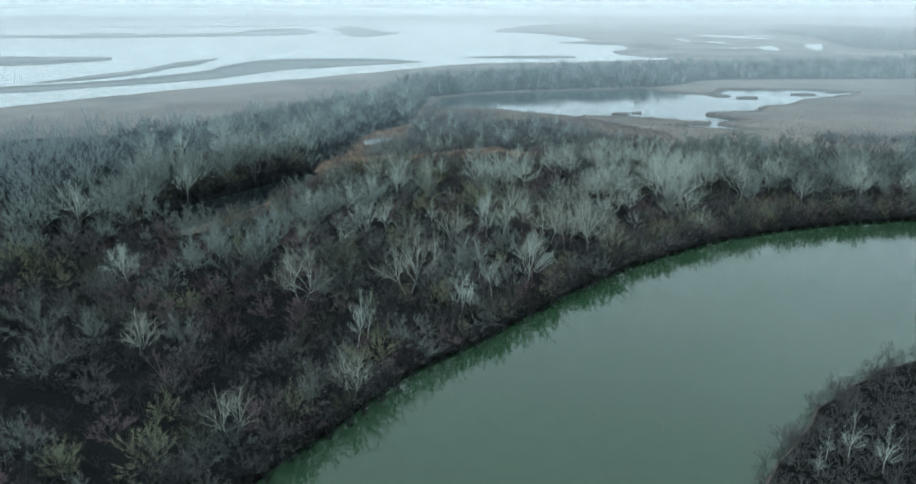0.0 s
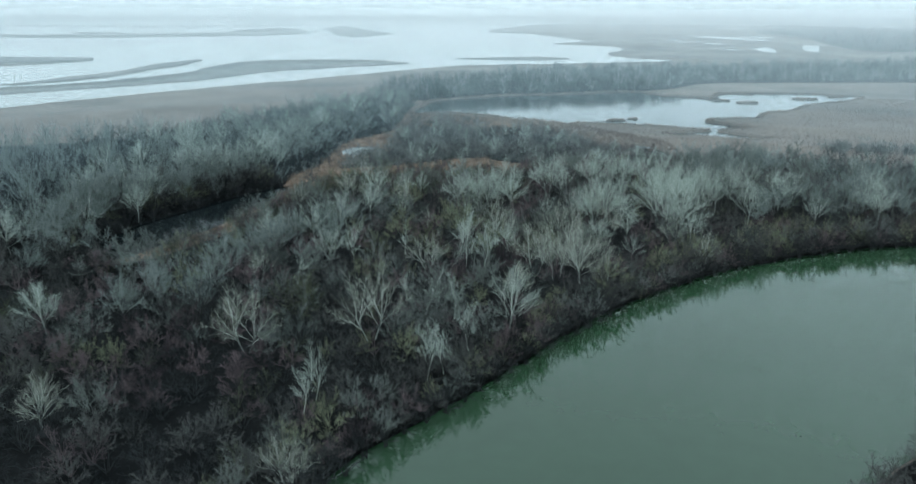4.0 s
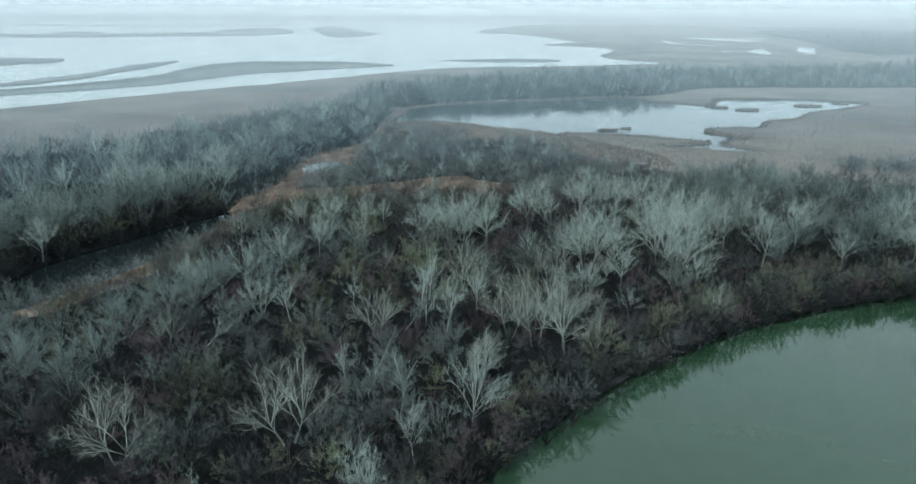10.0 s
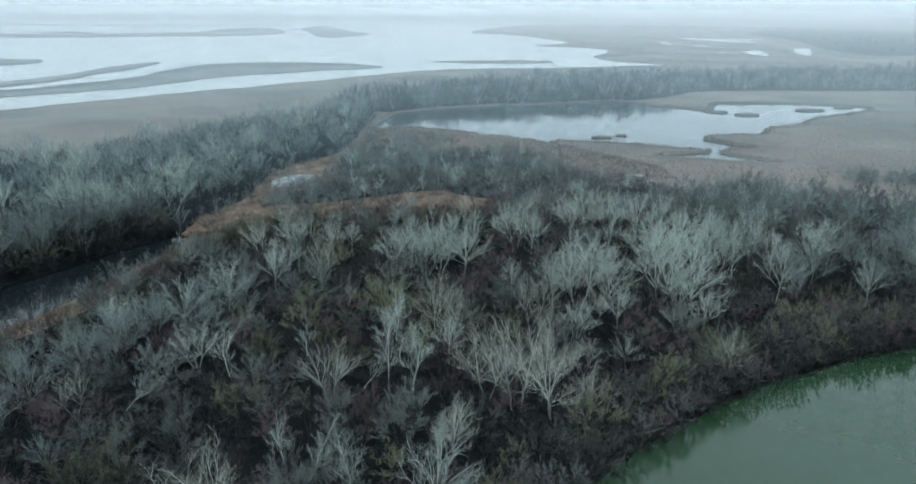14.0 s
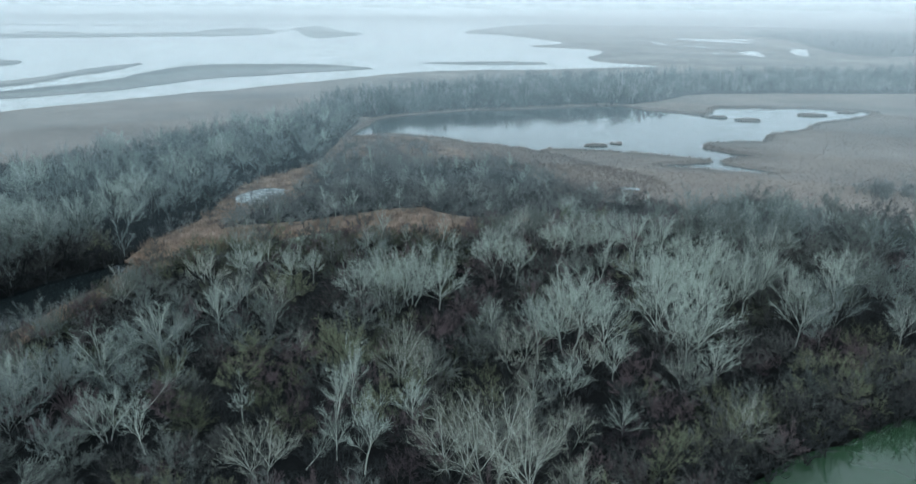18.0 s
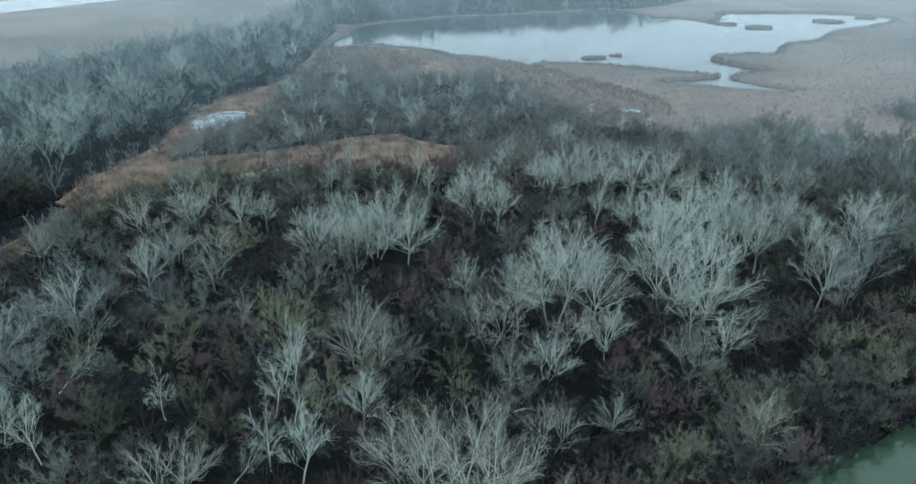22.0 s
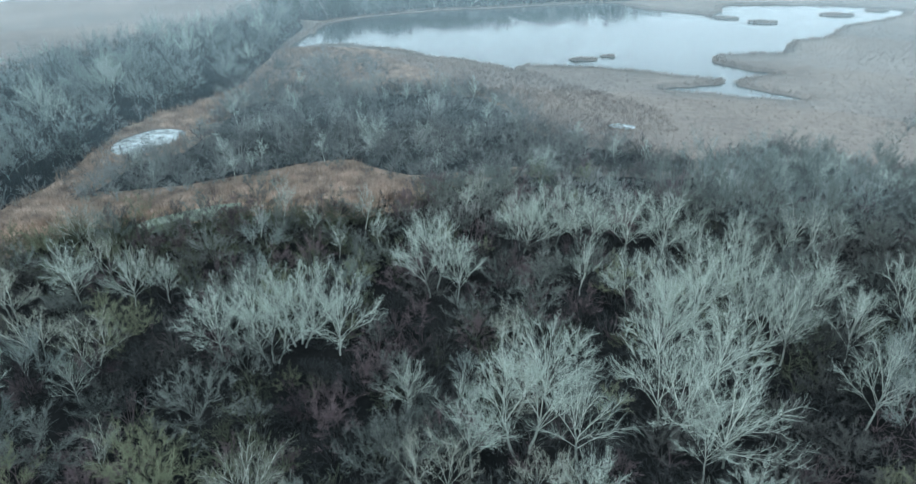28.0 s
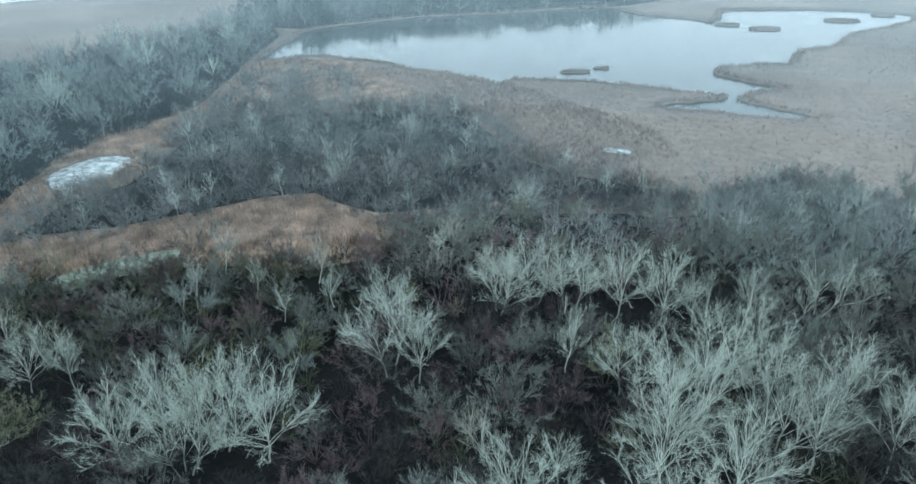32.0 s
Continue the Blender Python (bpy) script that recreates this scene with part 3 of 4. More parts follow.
dulls = [thing_tree("brown_tree", 490 + k, DARK_BARK, DULL_TWIG, DULL_TWIG, DULL, "tree", "brown trees of the wood", h=8, stems=1 + k % 2, limbs=10, wide=0.54, **DOME) for k in range(3)]
FAWN = "tall bare willow with warm fawn-grey limbs"
# here too the trunk's darker bark puts the crown's shade into colour
fawns = [thing_tree("fawn_willow_tree", 450 + k, GREY_AND_SHADED_BARK, PALE_BARK, FAWN_TWIG, FAWN, "tree", "fawn willows of the bank wood", h=15, stems=2, limbs=12, wide=0.5, low=0.15, lay=58, thick=0.8, twig_w=0.034) for k in range(3)]
ASH = "bare ash-grey tree with a broad hazy crown"
ashes = [thing_tree("ash_grey_tree", 470 + k, DARK_BARK, GREY_AND_SHADED_BARK, ASH_TWIG, ASH, "tree", "ash-grey trees of the woods", h=13, stems=1 + k % 2, limbs=10, wide=0.46, low=0.16, lay=56, thick=0.6, twig_w=0.042) for k in range(4)]
used = {}


def plant(kinds, x, y, h):
    """Sets one tree of a family at x, y with height h: the first of each kind is moved, the rest are copies."""
    k = rand.randrange(len(kinds))
    src = kinds[k]
    size = h / {id(willows): 15, id(slenders): 13, id(olives): 9, id(mauves): 8, id(duns): 9, id(dulls): 8, id(fawns): 15, id(ashes): 13}[id(kinds)]
    m = Matrix.Translation((x, y, FLOOR)) @ Matrix.Rotation(rand.uniform(0, 2 * math.pi), 4, "Z") @ Matrix.Diagonal((size * rand.uniform(0.92, 1.1), size * rand.uniform(0.92, 1.1), size, 1))
    if src.name not in used:
        used[src.name] = True
        src.matrix_basis = m
        return src
    ob = copy_thing(src, Matrix())
    ob.matrix_basis = m
    return ob


taken = []


def grove(kinds, rows):
    for x, y, h in rows:
        plant(kinds, x, y, h)
        taken.append((x, y))


# the marked willows, from the river bank inland
grove(fawns, [(-37, 133, 14), (-15, 138, 16), (23, 170, 17), (18, 173, 14), (28, 168, 15)])
grove(duns, [(-28, 132, 11), (6, 137, 9)])
grove(willows, [(11, 144, 14), (39, 209, 19), (33, 206, 15), (45, 207, 16), (43, 184, 7), (62, 199, 9), (36, 195, 8), (45, 200, 10), (59, 205, 12), (62, 207, 17), (57, 213, 16)])
grove(willows, [(59, 224, 15), (77, 226, 15), (82, 213, 15), (100, 211, 12), (28, 245, 15), (71, 241, 15), (61, 228, 15), (66, 220, 15), (76, 238, 14), (84, 234, 14), (74, 229, 15), (86, 226, 13), (43, 217, 15), (64, 234, 15), (59, 240, 12)])
grove(fawns, [(9, 199, 13), (-7, 173, 11), (12, 196, 10)])
grove(olives, [(1, 200, 13), (-30, 144, 12), (-3, 203, 11), (-16, 230, 9), (-16, 202, 9)])
grove(duns, [(-5, 145, 12), (25, 206, 11), (89, 270, 13), (103, 265, 13), (108, 295, 13), (34, 233, 9), (52, 246, 10), (-19, 173, 9), (22, 204, 10)])
grove(willows, [(-27, 217, 12), (-34, 206, 12), (-39, 197, 12), (-49, 189, 11)])
grove(ashes, [(-31, 210, 12), (-36, 201, 12), (-43, 192, 12), (-46, 185, 12), (-52, 182, 11), (-57, 170, 12), (-30, 201, 10), (-32, 190, 10), (-43, 194, 10), (-21, 209, 10), (-24, 222, 11), (-64, 154, 12), (-53, 150, 12)])
grove(ashes, [(-45, 181, 13), (-48, 175, 12), (-52, 157, 12), (-51, 146, 11), (-62, 153, 12), (-65, 144, 12), (-63, 163, 11), (-52, 168, 12), (-56, 176, 11)])
grove(willows, [(2, 232, 14), (9, 231, 15), (15, 229, 14), (-1, 228, 13), (6, 227, 13), (-19, 242, 11), (-14, 243, 9), (-28, 243, 9), (-17, 219, 8), (100, 236, 13), (129, 240, 14), (121, 217, 13), (32, 243, 12), (27, 258, 10), (44, 260, 13), (50, 263, 14), (55, 260, 14), (62, 258, 14), (68, 256, 14), (73, 254, 13)])
grove(duns, [(-80, 112, 11), (-70, 111, 9), (-52, 109, 9), (-71, 98, 10), (-60, 76, 9)])
grove(fawns, [(-20, 95, 9), (-35, 84, 9), (-60, 108, 9)])
grove(willows, [(-77, 138, 12)])
grove(slenders, [(51, 82, 8), (54, 79, 8), (48, 82, 5), (45, 78, 5), (58, 76, 6)])
grove(willows, [(-100, 267, 17), (-91, 259, 17), (-84, 259, 17), (-78, 266, 16), (-83, 295, 15), (-104, 230, 16), (-112, 224, 16), (-97, 228, 14), (-116, 307, 16), (-80, 335, 16), (-71, 358, 16), (-64, 406, 16), (-127, 258, 16), (-118, 266, 15), (-102, 199, 13), (-81, 308, 14), (-135, 318, 16), (-108, 320, 16)])
grove(slenders, [(-4, 124, 12), (-21, 117, 10), (3, 134, 11), (2, 178, 13), (6, 175, 13), (-25, 179, 10), (0, 148, 11), (98, 230, 12), (-2, 272, 12), (-5, 266, 8), (5, 265, 8), (11, 258, 7), (2, 193, 12), (18, 262, 8), (-1, 126, 9), (-23, 123, 8), (52, 245, 12), (-22, 113, 9)])
grove(willows, [(13, 316, 9), (27, 341, 9), (24, 322, 6)])
grove(slenders, [(-33, 355, 7), (11, 313, 8), (32, 305, 6), (-40, 298, 6), (27, 338, 8)])
grove(olives, [(-17, 196, 8), (-8, 197, 6), (23, 195, 7), (78, 200, 7), (49, 192, 6), (84, 197, 7), (72, 193, 6), (66, 189, 6), (-43, 75, 9), (-54, 74, 8), (-27, 196, 8), (-5, 182, 8), (7, 190, 8)])
grove(duns, [(-47, 66, 8), (0, 213, 11), (27, 208, 11), (-16, 208, 11), (-2, 148, 10), (14, 198, 10), (65, 190, 6)])
grove(ashes, [(90, 271, 13), (103, 266, 13), (113, 295, 12), (107, 281, 12), (112, 269, 12), (83, 268, 12), (95, 280, 12)])
grove(mauves, [(34, 230, 7), (41, 247, 8), (20, 221, 7), (-60, 120, 7), (-66, 124, 8), (-72, 128, 8), (-55, 132, 7), (12, 180, 8), (24, 225, 7), (12, 216, 6), (16, 211, 8), (-6, 186, 7), (26, 236, 6), (-48, 163, 8), (-12, 160, 7), (16, 216, 7), (-44, 160, 7), (-50, 138, 7)])


def leaning(x, y, h, tilt, turn):
    """A dead pale tree that leans over its neighbours."""
    ob = plant(slenders, x, y, h)
    ob.matrix_basis = Matrix.Translation((x, y, FLOOR - 0.2)) @ Matrix.Rotation(turn, 4, "Z") @ Matrix.Rotation(tilt, 4, "Y") @ Matrix.Scale(h / 13, 4)
    tagged(ob, "dead pale tree leaning over the undergrowth", "tree", "leaning dead trees")


leaning(-30, 192, 9, 0.9, 0.7)
leaning(0, 194, 9, 0.35, 0.5)
leaning(3, 186, 8, 0.4, 0.8)
leaning(-38, 168, 9, 0.9, 0.7)
leaning(-6, 152, 10, 0.6, 0.9)
leaning(-2, 176, 9, 0.5, 0.4)
leaning(13, 308, 8, 0.5, 2.6)
leaning(-40, 300, 7, 0.6, 2.9)


def free(x, y, gap):
    return all((x - a) ** 2 + (y - b) ** 2 > gap * gap for a, b in taken)


# the other trees near the path
for x, y in scatter(main_wood, 5.3, 21):
    if x > 190 or y < 62 or not free(x, y, 3.6):
        continue
    hue, thin = noise.noise((x / 26, y / 26, 9)) + rand.uniform(-0.4, 0.4), noise.noise((x / 17, y / 17, 14))
    if thin < -0.5 or (x < 0 and y < 112 and rand.random() < 0.45):
        continue
    taken.append((x, y))
    tall = 1 + 0.3 * thin
    if x > 78 and y > 215:
        plant(willows if rand.random() < 0.12 else ashes if hue > 0.05 else dulls if hue < -0.3 else duns, x, y, rand.uniform(8, 12.5) * tall)
    elif y > 150 and rand.random() < 0.07:
        plant(rand.choice((slenders, willows, fawns, fawns, ashes)), x, y, rand.uniform(7, 11))
    elif y > 192 and x < 45 and rand.random() < 0.2:
        plant(rand.choice((duns, duns, fawns, ashes)), x, y, rand.uniform(7, 11))
    elif hue > (0.3 if y > 125 else 0.55):
        plant(olives, x, y, rand.uniform(4.5, 8) * tall)
    elif hue < -0.26:
        plant(mauves, x, y, rand.uniform(4.5, 8) * tall)
    elif (y < 128 and x < 12) or rand.random() < 0.5:
        plant(dulls, x, y, rand.uniform(4.5, 8.5) * tall)
    else:
        plant(duns, x, y, rand.uniform(5, 9.5) * tall)

for x, y in scatter(left_wood, 9.5, 33):
    if free(x, y, 6.5) and x > -125 and noise.noise((x / 45, y / 45, 4)) > -0.3:
        taken.append((x, y))
        plant(willows if rand.random() < 0.12 else ashes, x, y, rand.uniform(10, 15))
for k, q in enumerate(curve([(-97, 184), (-100, 198), (-96, 214), (-86, 231), (-77, 247), (-68, 262)], 5.0, 0, 0, closed=False)):
    for _ in range(2):
        plant(rand.choice((dulls, dulls, olives)), q[0] - 0.5 + rand.uniform(-2, 1), q[1] + 1.5 + rand.uniform(-2, 2), rand.uniform(5, 9))
        plant(dulls, q[0] - 7 + rand.uniform(-4, 3), q[1] + 7 + rand.uniform(-3, 4), rand.uniform(9, 13))
    plant(ashes, q[0] - 4 + rand.uniform(-1, 1), q[1] + 4.5 + rand.uniform(-1, 1), rand.uniform(12, 16))
    plant(ashes, q[0] - 8 + rand.uniform(-1, 1), q[1] + 8 + rand.uniform(-1, 1), rand.uniform(13, 17))
# grey-brown trees along the wood's edge towards the reeds
for line in ([(-68, 184), (-60, 206), (-55, 226), (-49, 246), (-43, 258)], [(4, 272), (18, 274), (28, 284), (40, 293), (58, 297), (82, 296)]):
    for q in curve(line, 4.6, 0, 0, closed=False):
        plant(rand.choice((duns, dulls, mauves)), q[0] + rand.uniform(-1, 1), q[1] + rand.uniform(-1, 1), rand.uniform(4, 6.5))
# undergrowth of the wood
bushes = [grow_bush(500 + k, h, 12, 3, 4, 2) for k, h in enumerate((4.0, 5.0, 3.2, 4.5))]
BUSH = "bare brown thorn bush on the wood's floor, darkened for shade"
bush_src = []
for k, (v, f) in enumerate(bushes):
    bush_src.append(tagged(new("bush", mesh_of("bush", v, f, SHADED_BROWN_TWIG)), BUSH, "bush", "bushes along the river bank"))
def bank_row(line, offsets, gap, group):
    """Bushes of their own that lean over the water along a bank."""
    pts = curve(line, 1.0, 0, 0, closed=False)
    for off in offsets:
        for k in range(int(rand.uniform(0, gap)), len(pts) - 1, gap):
            d = pts[k + 1] - pts[k]
            d = d / np.linalg.norm(d)
            x, y = pts[k] + np.array([-d[1], d[0]]) * (off + rand.uniform(-0.5, 0.5))
            i = rand.randrange(4)
            m = Matrix.Translation((x, y, 0.15)) @ Matrix.Rotation(rand.uniform(0, 6.28), 4, "Z") @ Matrix.Scale(rand.uniform(0.7, 1.35), 4)
            src = bush_src[i]
            if src.name not in used:
                used[src.name] = True
                src.matrix_basis = m
            else:
                src = copy_thing(src, Matrix())
                src.matrix_basis = m
            src["group"] = group


bank_row(RIVER_LINE[2:14], (-1.3, 0.6), 4, "bushes along the river bank")
bank_row([(-93, 184), (-96, 198), (-92, 214), (-83, 230), (-74, 246), (-64, 258)], (-0.4, 2.0), 4, "bushes along the slough")
for q in curve(RIVER_LINE[2:14], 3.4, 0, 0, closed=False):
    if rand.random() < 0.9:
        plant(rand.choice((duns, dulls, dulls, mauves, olives)), q[0] - 0.1 + rand.uniform(-0.6, 0.6), q[1] + 0.2 + rand.uniform(-0.6, 0.8), rand.uniform(4, 7))
    if rand.random() < 0.8:
        plant(rand.choice((duns, dulls, dulls, olives)), q[0] - 3.0 + rand.uniform(-1, 1), q[1] + 4.2 + rand.uniform(-1.2, 2.5), rand.uniform(5.5, 9.0))
thick_bushes = [grow_bush(540 + k, h, 11, 3, 4, 2, 0.62, 0.048) for k, h in enumerate((4.0, 5.0, 3.4, 4.6))]
light_bushes = [grow_bush(520 + k, h, 9, 2, 4, 1, 0.6, 0.11) for k, h in enumerate((4.0, 5.0, 3.4, 4.6))]
shades = {"brown": [], "olive": [], "mauve": [], "grey": []}
for x, y in scatter(main_wood, 3.8, 22):
    if x > 260 or y < 45 or (x < -12 and y < 132 and rand.random() < 0.2):
        continue
    hue = noise.noise((x / 22, y / 22, 1)) + rand.uniform(-0.35, 0.35)
    kind = "olive" if x < 22 and y > 246 and hue < 0.35 else "grey" if y > 268 + 0.2 * max(0, x - 40) else "mauve" if hue > 0.46 else "olive" if hue < -0.42 else "brown"
    shades[kind].append((x + rand.gauss(0, 1.5), y + rand.gauss(0, 1.5), 0.5, rand.uniform(0.65, 1.25) * (1 + 0.35 * noise.noise((x / 14, y / 14, 6))), rand.randrange(4)))
stuff("undergrowth", thick_bushes, shades["brown"], SHADED_BROWN_TWIG, "tangled bare brown undergrowth of the bank wood, darkened for shade", "undergrowth")
stuff("undergrowth", thick_bushes, shades["olive"], OLIVE_BUSH, "olive-brown thickets in the bank wood", "undergrowth")
stuff("undergrowth", thick_bushes, shades["mauve"], MAUVE_TWIG, "dull reddish thickets in the bank wood", "undergrowth")
stuff("willow_scrub", thick_bushes, shades["grey"], GREY_TWIG, "grey scrub at the marsh edge of the wood", "scrub")
spots = [(x, y, 0.4, rand.uniform(0.5, 0.95) * (1 + 0.4 * noise.noise((x / 7, y / 7, 8))), rand.randrange(4)) for x, y in scatter(south_wood, 2.6, 23) if x < 130]
spots += [(q[0] + rand.gauss(0, 0.9), q[1] + rand.gauss(0, 0.9), 0.2, rand.uniform(0.4, 0.8), rand.randrange(4)) for q in along_bank(river_edge, (130, 130), (22, 30)) for _ in range(4)]
stuff("undergrowth", thick_bushes, spots, DULL_TWIG, "bare brown bushes on the near river bank", "undergrowth")
spots = [(x + rand.gauss(0, 1.6), y + rand.gauss(0, 1.6), 0.5, (rand.uniform(1.3, 1.9) if rand.random() < 0.3 else rand.uniform(0.6, 1.1)) * (1 + 0.4 * noise.noise((x / 12, y / 12, 2))), rand.randrange(4)) for x, y in np.vstack([scatter(shrub_belt, 2.7, 24), scatter(scrub_patch, 4.5, 34)]) if (x + 47) ** 2 + (y - 318) ** 2 > 150]
stuff("willow_scrub", thick_bushes, [q for q in spots if noise.noise((q[0] / 9, q[1] / 9, 12)) + 0.25 * (q[3] - 1) > -0.05], GREY_TWIG, "dense grey willow scrub between the reed beds", "scrub")
stuff("willow_scrub", thick_bushes, [q for q in spots if noise.noise((q[0] / 9, q[1] / 9, 12)) + 0.25 * (q[3] - 1) <= -0.05], DULL_TWIG, "dark brown thickets among the grey willow scrub", "scrub")
for x, y in scatter(shrub_belt, 13, 36):
    if free(x, y, 6) and (x + 47) ** 2 + (y - 318) ** 2 > 300:
        plant(slenders, x, y, rand.uniform(6, 9))

fringe = [(rand.uniform(158, 222), rand.gauss(328, 5), 0.4, rand.uniform(0.5, 1.2), rand.randrange(4)) for _ in range(170)]
for line, gap in ((curve(MAIN_WOOD[1:31], 2.4, 0, 0, closed=False), 3.0), (curve(SHRUB_BELT, 2.6, 0, 0), 2.0), (curve(LEFT_WOOD[:10], 2.6, 0, 0, closed=False), 3.0)):
    for q in line:
        fringe.append((q[0] + rand.gauss(0, gap), q[1] + rand.gauss(0, gap), 0.4, rand.uniform(0.4, 1.1), rand.randrange(4)))
hollow_spots = [(x, y, 0.5, rand.uniform(0.6, 1.3), rand.randrange(4)) for x, y in scatter(hollow, 2.6, 37)]
stuff("undergrowth", thick_bushes, hollow_spots, SHADED_BROWN_TWIG, "bare bushes in the hollow at the slough's end, darkened for shade", "undergrowth")
for x, y in scatter(hollow, 6.5, 38):
    plant(dulls if rand.random() < 0.6 else ashes, x, y, rand.uniform(7, 11))
hedge = [(q[0] + rand.gauss(0, 1.5), q[1] + rand.gauss(0, 2.0), 0.4, rand.uniform(0.5, 1.0), rand.randrange(4)) for q in curve([(26, 291), (36, 295), (50, 298), (66, 299), (88, 300), (98, 304), (112, 311), (128, 303), (142, 293)], 1.0, 0, 0, closed=False) for _ in range(2)]
stuff("willow_scrub", thick_bushes, hedge, DULL_TWIG, "brown thickets between the wood and the marsh", "scrub")
edge_bushes = [(q[0] + rand.gauss(0, 2.2), q[1] + rand.gauss(-1, 1.6), 0.5, rand.uniform(0.45, 1.0), rand.randrange(4)) for q in curve([(-60, 214), (-53, 248), (-40, 267), (-24, 268), (-8, 274), (12, 273), (24, 280), (34, 291)], 1.2, 0, 0, closed=False) for _ in range(2)]
stuff("undergrowth", thick_bushes, edge_bushes, OLIVE_BUSH, "dull olive bushes along the wood's edge by the reed bed", "undergrowth")
clear = ~inside([q[0] for q in fringe], [q[1] for q in fringe], meadow_edge)
fringe = [q for q, k in zip(fringe, clear) if k]
stuff("willow_scrub", light_bushes, fringe, GREY_TWIG, "loose grey scrub where woods and reeds meet", "scrub")

# the wood beyond the slough and the far belts
mids = [grow_far(600 + k, h, 8, 12, 0.13) for k, h in enumerate((13.0, 11.0, 15.0, 9.0))]
fars = [grow_far(620 + k, h, 8, 8, 0.34) for k, h in enumerate((14.0, 11.0, 16.0))]
spots = [(x, y, FLOOR, rand.uniform(0.55, 1.05), rand.randrange(4)) for x, y in scatter(left_wood, 6.5, 25) if free(x, y, 4) and (x > -320 if x < -125 else rand.random() < 0.3)]
stuff("woodland", mids, spots, ASH_TWIG, "grey bare wood beyond the slough", "woodland")
spots = [(x, y, FLOOR, rand.uniform(0.9, 1.8), rand.randrange(4)) for x, y in scatter(left_wood, 4.8, 26) if x > -170]
stuff("undergrowth", light_bushes, spots, SHADED_BROWN_TWIG, "undergrowth of the wood beyond the slough, darkened for shade", "undergrowth")
spots = [(x, y, FLOOR, rand.uniform(0.7, 1.1), rand.randrange(4)) for x, y in scatter(main_wood, 7.0, 27) if x > 190]
stuff("woodland", mids, spots, WOOD_TWIG, "grey bare wood along the river", "woodland")
spots = [(x, y, FLOOR, rand.uniform(0.6, 1.05), rand.randrange(3)) for x, y in scatter(far_belt, 5.4, 28)]
stuff("woodland", fars, spots[::6] + spots[1::6] + spots[2::6] + spots[3::6], WOOD_TWIG, "belt of bare trees behind the pond", "woodland")
stuff("woodland", fars, spots[4::6] + spots[5::6], GREY_TWIG, "paler bare trees in the belt behind the pond", "woodland")
shore = [(q[0] + rand.gauss(-1, 1.5), q[1] + rand.uniform(-1, 6), 0.3, rand.uniform(0.6, 0.95), rand.randrange(3)) for q in curve([(-26, 503), (-8, 518), (25, 538), (64, 548), (105, 564), (130, 570)], 1.3, 0, 0, closed=False)]
stuff("woodland", fars, shore, WOOD_TWIG, "close row of bare trees on the pond's far shore", "woodland")
spots = [(x, y, FLOOR, rand.uniform(0.8, 1.3), rand.randrange(3)) for x, y in scatter(far_wood, 38, 29)]
stuff("woodland", fars, spots, WOOD_TWIG, "distant wood in the mist", "woodland")

# ---- reeds ----
def tuft(seed, blades, h, w, wide):
    rng = random.Random(seed)
    g = Wood()
    for _ in range(blades):
        p = Vector((rng.gauss(0, wide), rng.gauss(0, wide), 0))
        g.twig(p, p + Vector((rng.gauss(0, 0.3), rng.gauss(0, 0.3), h * rng.uniform(0.6, 1.1))), w, rng)
    return g.arrays()


tufts = [tuft(700 + k, 9, 2.0, 0.22, 0.55) for k in range(4)]
waters = [pond_edge, slough_edge, pool_edge, meadow_edge]


def dry(pts, woods=True):
    keep = np.ones(len(pts), bool)
    for w in waters + ([main_wood, left_wood, shrub_belt, far_belt] if woods else []):
        keep &= ~inside(pts[:, 0], pts[:, 1], w)
    return pts[keep]


VALLEY = np.array([(-72, 240), (-50, 240), (0, 262), (40, 270), (60, 320), (95, 330), (95, 350), (60, 400), (-30, 445), (-60, 400), (-64, 300)], float)
MARSHES = np.array([(50, 340), (78, 300), (100, 296), (150, 284), (180, 286), (330, 296), (330, 520), (270, 530), (60, 410)], float)
EAST_BANK = np.array([(-80, 184), (-75, 190), (-69, 205), (-65, 220), (-60, 240), (-57, 254), (-48, 256), (-50, 240), (-57, 222), (-61, 205), (-68, 188), (-74, 182)], float)
pts = np.vstack([dry(scatter(VALLEY, 1.2, 31)), dry(scatter(EAST_BANK, 1.3, 35))])
ripe = np.array([noise.noise((x / 14, y / 14, 23)) + (352 - y) / 70 - max(0, x - 10) / 45 > -0.1 for x, y in pts])
stuff("reed_bed", tufts, [(x, y, 0.3, rand.uniform(0.35, 0.8) * (1 + 0.5 * noise.noise((x / 5, y / 5, 21))), rand.randrange(4)) for x, y in pts[~ripe]], MARSH_REED, "paler brown reed between the scrub and the pond", "reeds")
pts = pts[ripe]
stuff("reed_bed", tufts, [(x, y, 0.4, rand.uniform(0.4, 1.0) * (1 + 0.55 * noise.noise((x / 5, y / 5, 21))), rand.randrange(4)) for x, y in pts], REED, "dry russet reed bed between the scrub and the wood", "reeds")
pts = dry(scatter(MARSHES, 1.9, 32))
stuff("reed_bed", tufts, [(x, y, 0.3, rand.uniform(0.25, 0.5), rand.randrange(4)) for x, y in pts], MARSH_REED, "grey-brown reed marsh round the pond", "reeds")
step = np.roll(pond_edge, -1, 0) - pond_edge
across = np.stack([step[:, 1], -step[:, 0]], 1) / (np.linalg.norm(step, axis=1, keepdims=True) + 1e-9)
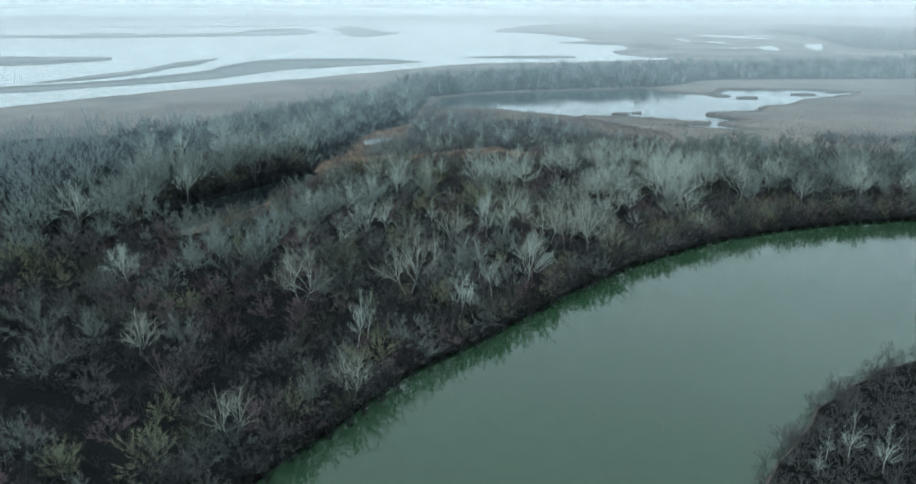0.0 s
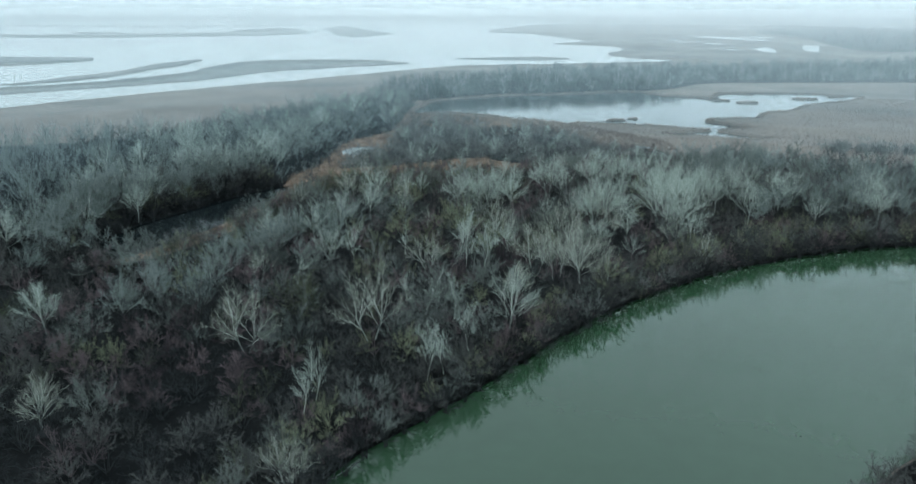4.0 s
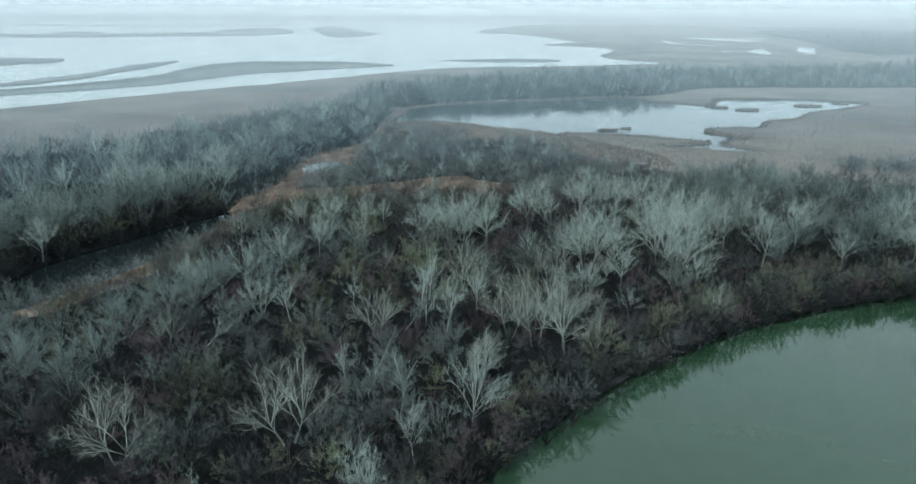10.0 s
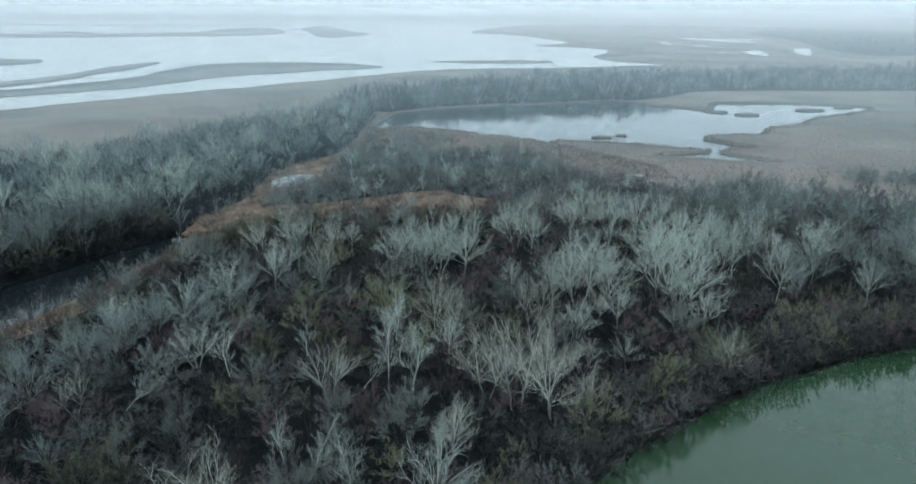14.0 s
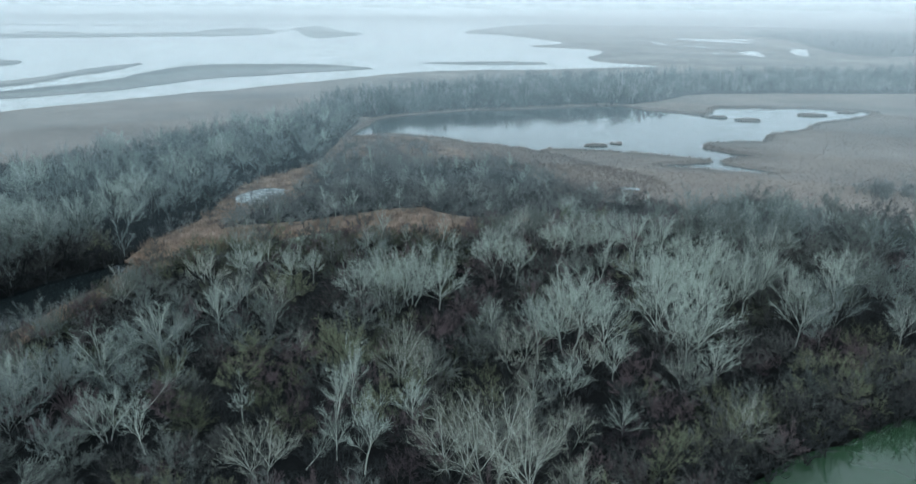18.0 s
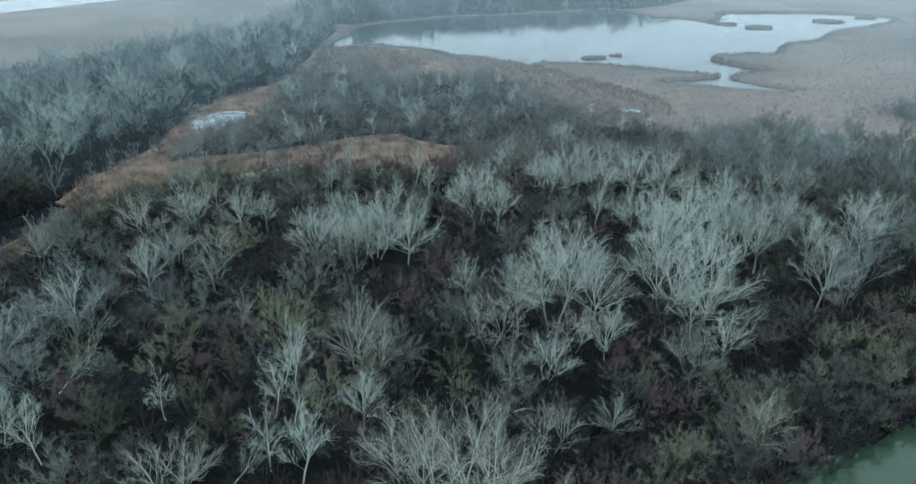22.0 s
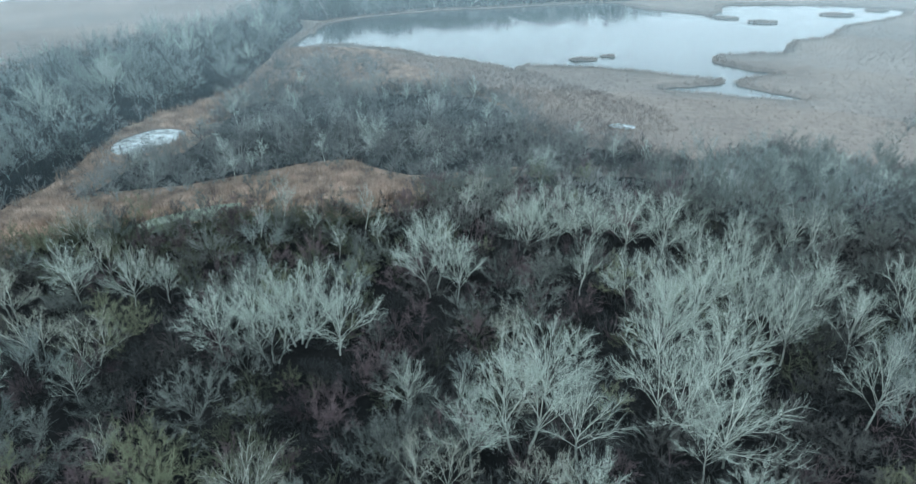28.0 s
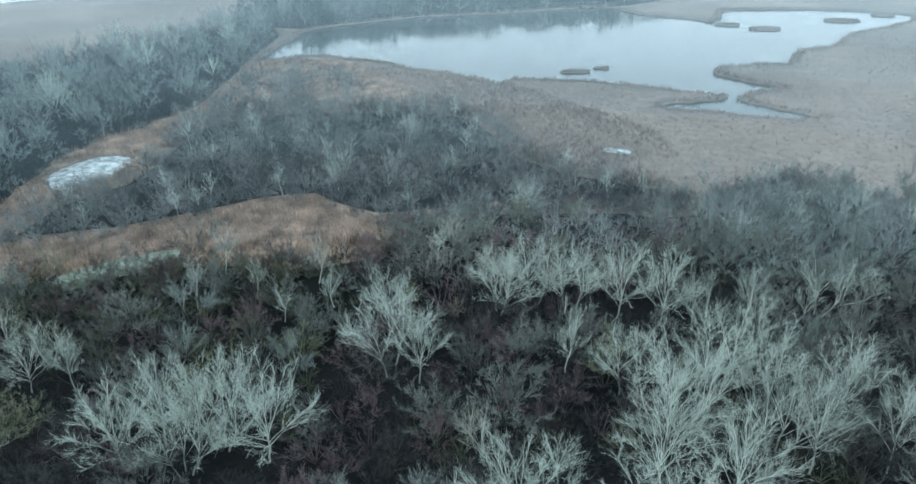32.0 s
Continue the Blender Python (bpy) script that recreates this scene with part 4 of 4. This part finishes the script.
rims = np.vstack([pond_edge + step / 2 + across * (side * off) for off in (0.2, 1.2, 2.6) for side in (1, -1)])
rims = rims[~inside(rims[:, 0], rims[:, 1], pond_edge)]
rimmed = [(x + rand.gauss(0, 0.4), y + rand.gauss(0, 0.4), 0.25, rand.uniform(0.4, 0.95), rand.randrange(4)) for x, y in rims]
stuff("reed_fringe", tufts, rimmed, MARSH_REED, "fringe of dry reed along the water's edge", "reeds")


def reed_island(x, y, a, b, turn, seed):
    ring = curve([(x + a * math.cos(w + turn) * math.cos(turn) - b * math.sin(w) * math.sin(turn), y + a * math.cos(w) * math.sin(turn) + b * math.sin(w) * math.cos(turn)) for w in np.linspace(0, 2 * math.pi, 10, endpoint=False)], 1.0, 0.7, seed)
    isle = sheet("reed_island", ring, 0.25, MUD, "small island of dry brown reed in the pond", "reed island", skirt=0.6)
    isle["kind"] = ""
    isle["group"] = "reed islands in the pond"
    spots = [(p[0], p[1], 0.2, rand.uniform(0.3, 0.75), rand.randrange(4)) for p in scatter(ring, 0.9, seed)]
    spots += [(p[0] + rand.gauss(0, 0.5), p[1] + rand.gauss(0, 0.5), 0.05, rand.uniform(0.2, 0.5), rand.randrange(4)) for p in ring]
    r = stuff("reeds", tufts, spots, MARSH_REED, "dry brown reed", "reeds")
    del r["category"], r["kind"], r["label"]
    r.parent = isle


reed_island(84, 419, 5.6, 2.6, 0.1, 61)
reed_island(95, 425, 3.2, 2.0, 0.0, 62)
reed_island(175, 514, 6.0, 4.0, 0.2, 63)
reed_island(189, 503, 7.5, 4.5, -0.2, 64)
reed_island(238, 526, 9.0, 5.0, 0.1, 65)
reed_island(268, 541, 6.0, 3.5, 0.0, 66)

# ---- distance ----
ringv, ringf = [], []
for k in range(181):
    a = 2 * math.pi * k / 180
    for z in (0, 26 + 9 * noise.noise((k * 0.4, 0, 0)) + 8 * noise.noise((k * 1.7, 3, 0))):
        ringv.append((20 + 4780 * math.cos(a), 85 + 4780 * math.sin(a), z))
for k in range(180):
    i = 2 * k
    ringf += [(i, i + 2, i + 3), (i, i + 3, i + 1)]
tagged(new("backdrop", mesh_of("backdrop", ringv, ringf, WOOD_TWIG)), "low line of distant woods on the horizon", "backdrop", kind="structure")

# haze between near woods and horizon, added as tinted shells: bluer near, paler far
RINGS = [200 * 1.21**k for k in range(18)]
for k in range(17):
    radius = RINGS[k]
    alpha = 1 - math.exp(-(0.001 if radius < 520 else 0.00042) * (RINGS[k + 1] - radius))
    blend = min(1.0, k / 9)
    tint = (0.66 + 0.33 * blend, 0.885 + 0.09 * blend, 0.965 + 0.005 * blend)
    v, f = [], []
    for i in range(97):
        a = 2 * math.pi * i / 96
        for z in (-0.5, 40, 80, 150):
            v.append((20 + radius * math.cos(a), 85 + radius * math.sin(a), z))
    for i in range(96):
        for j in range(3):
            a = i * 4 + j
            f += [(a, a + 4, a + 5), (a, a + 5, a + 1)]
    tagged(new("mist_%d" % (k + 1), mesh_of("mist", v, f, haze_shell_material("mist_%d" % (k + 1), alpha, tint))), "see-through tinted shell standing in for haze over the marsh", "mist", kind="structure")
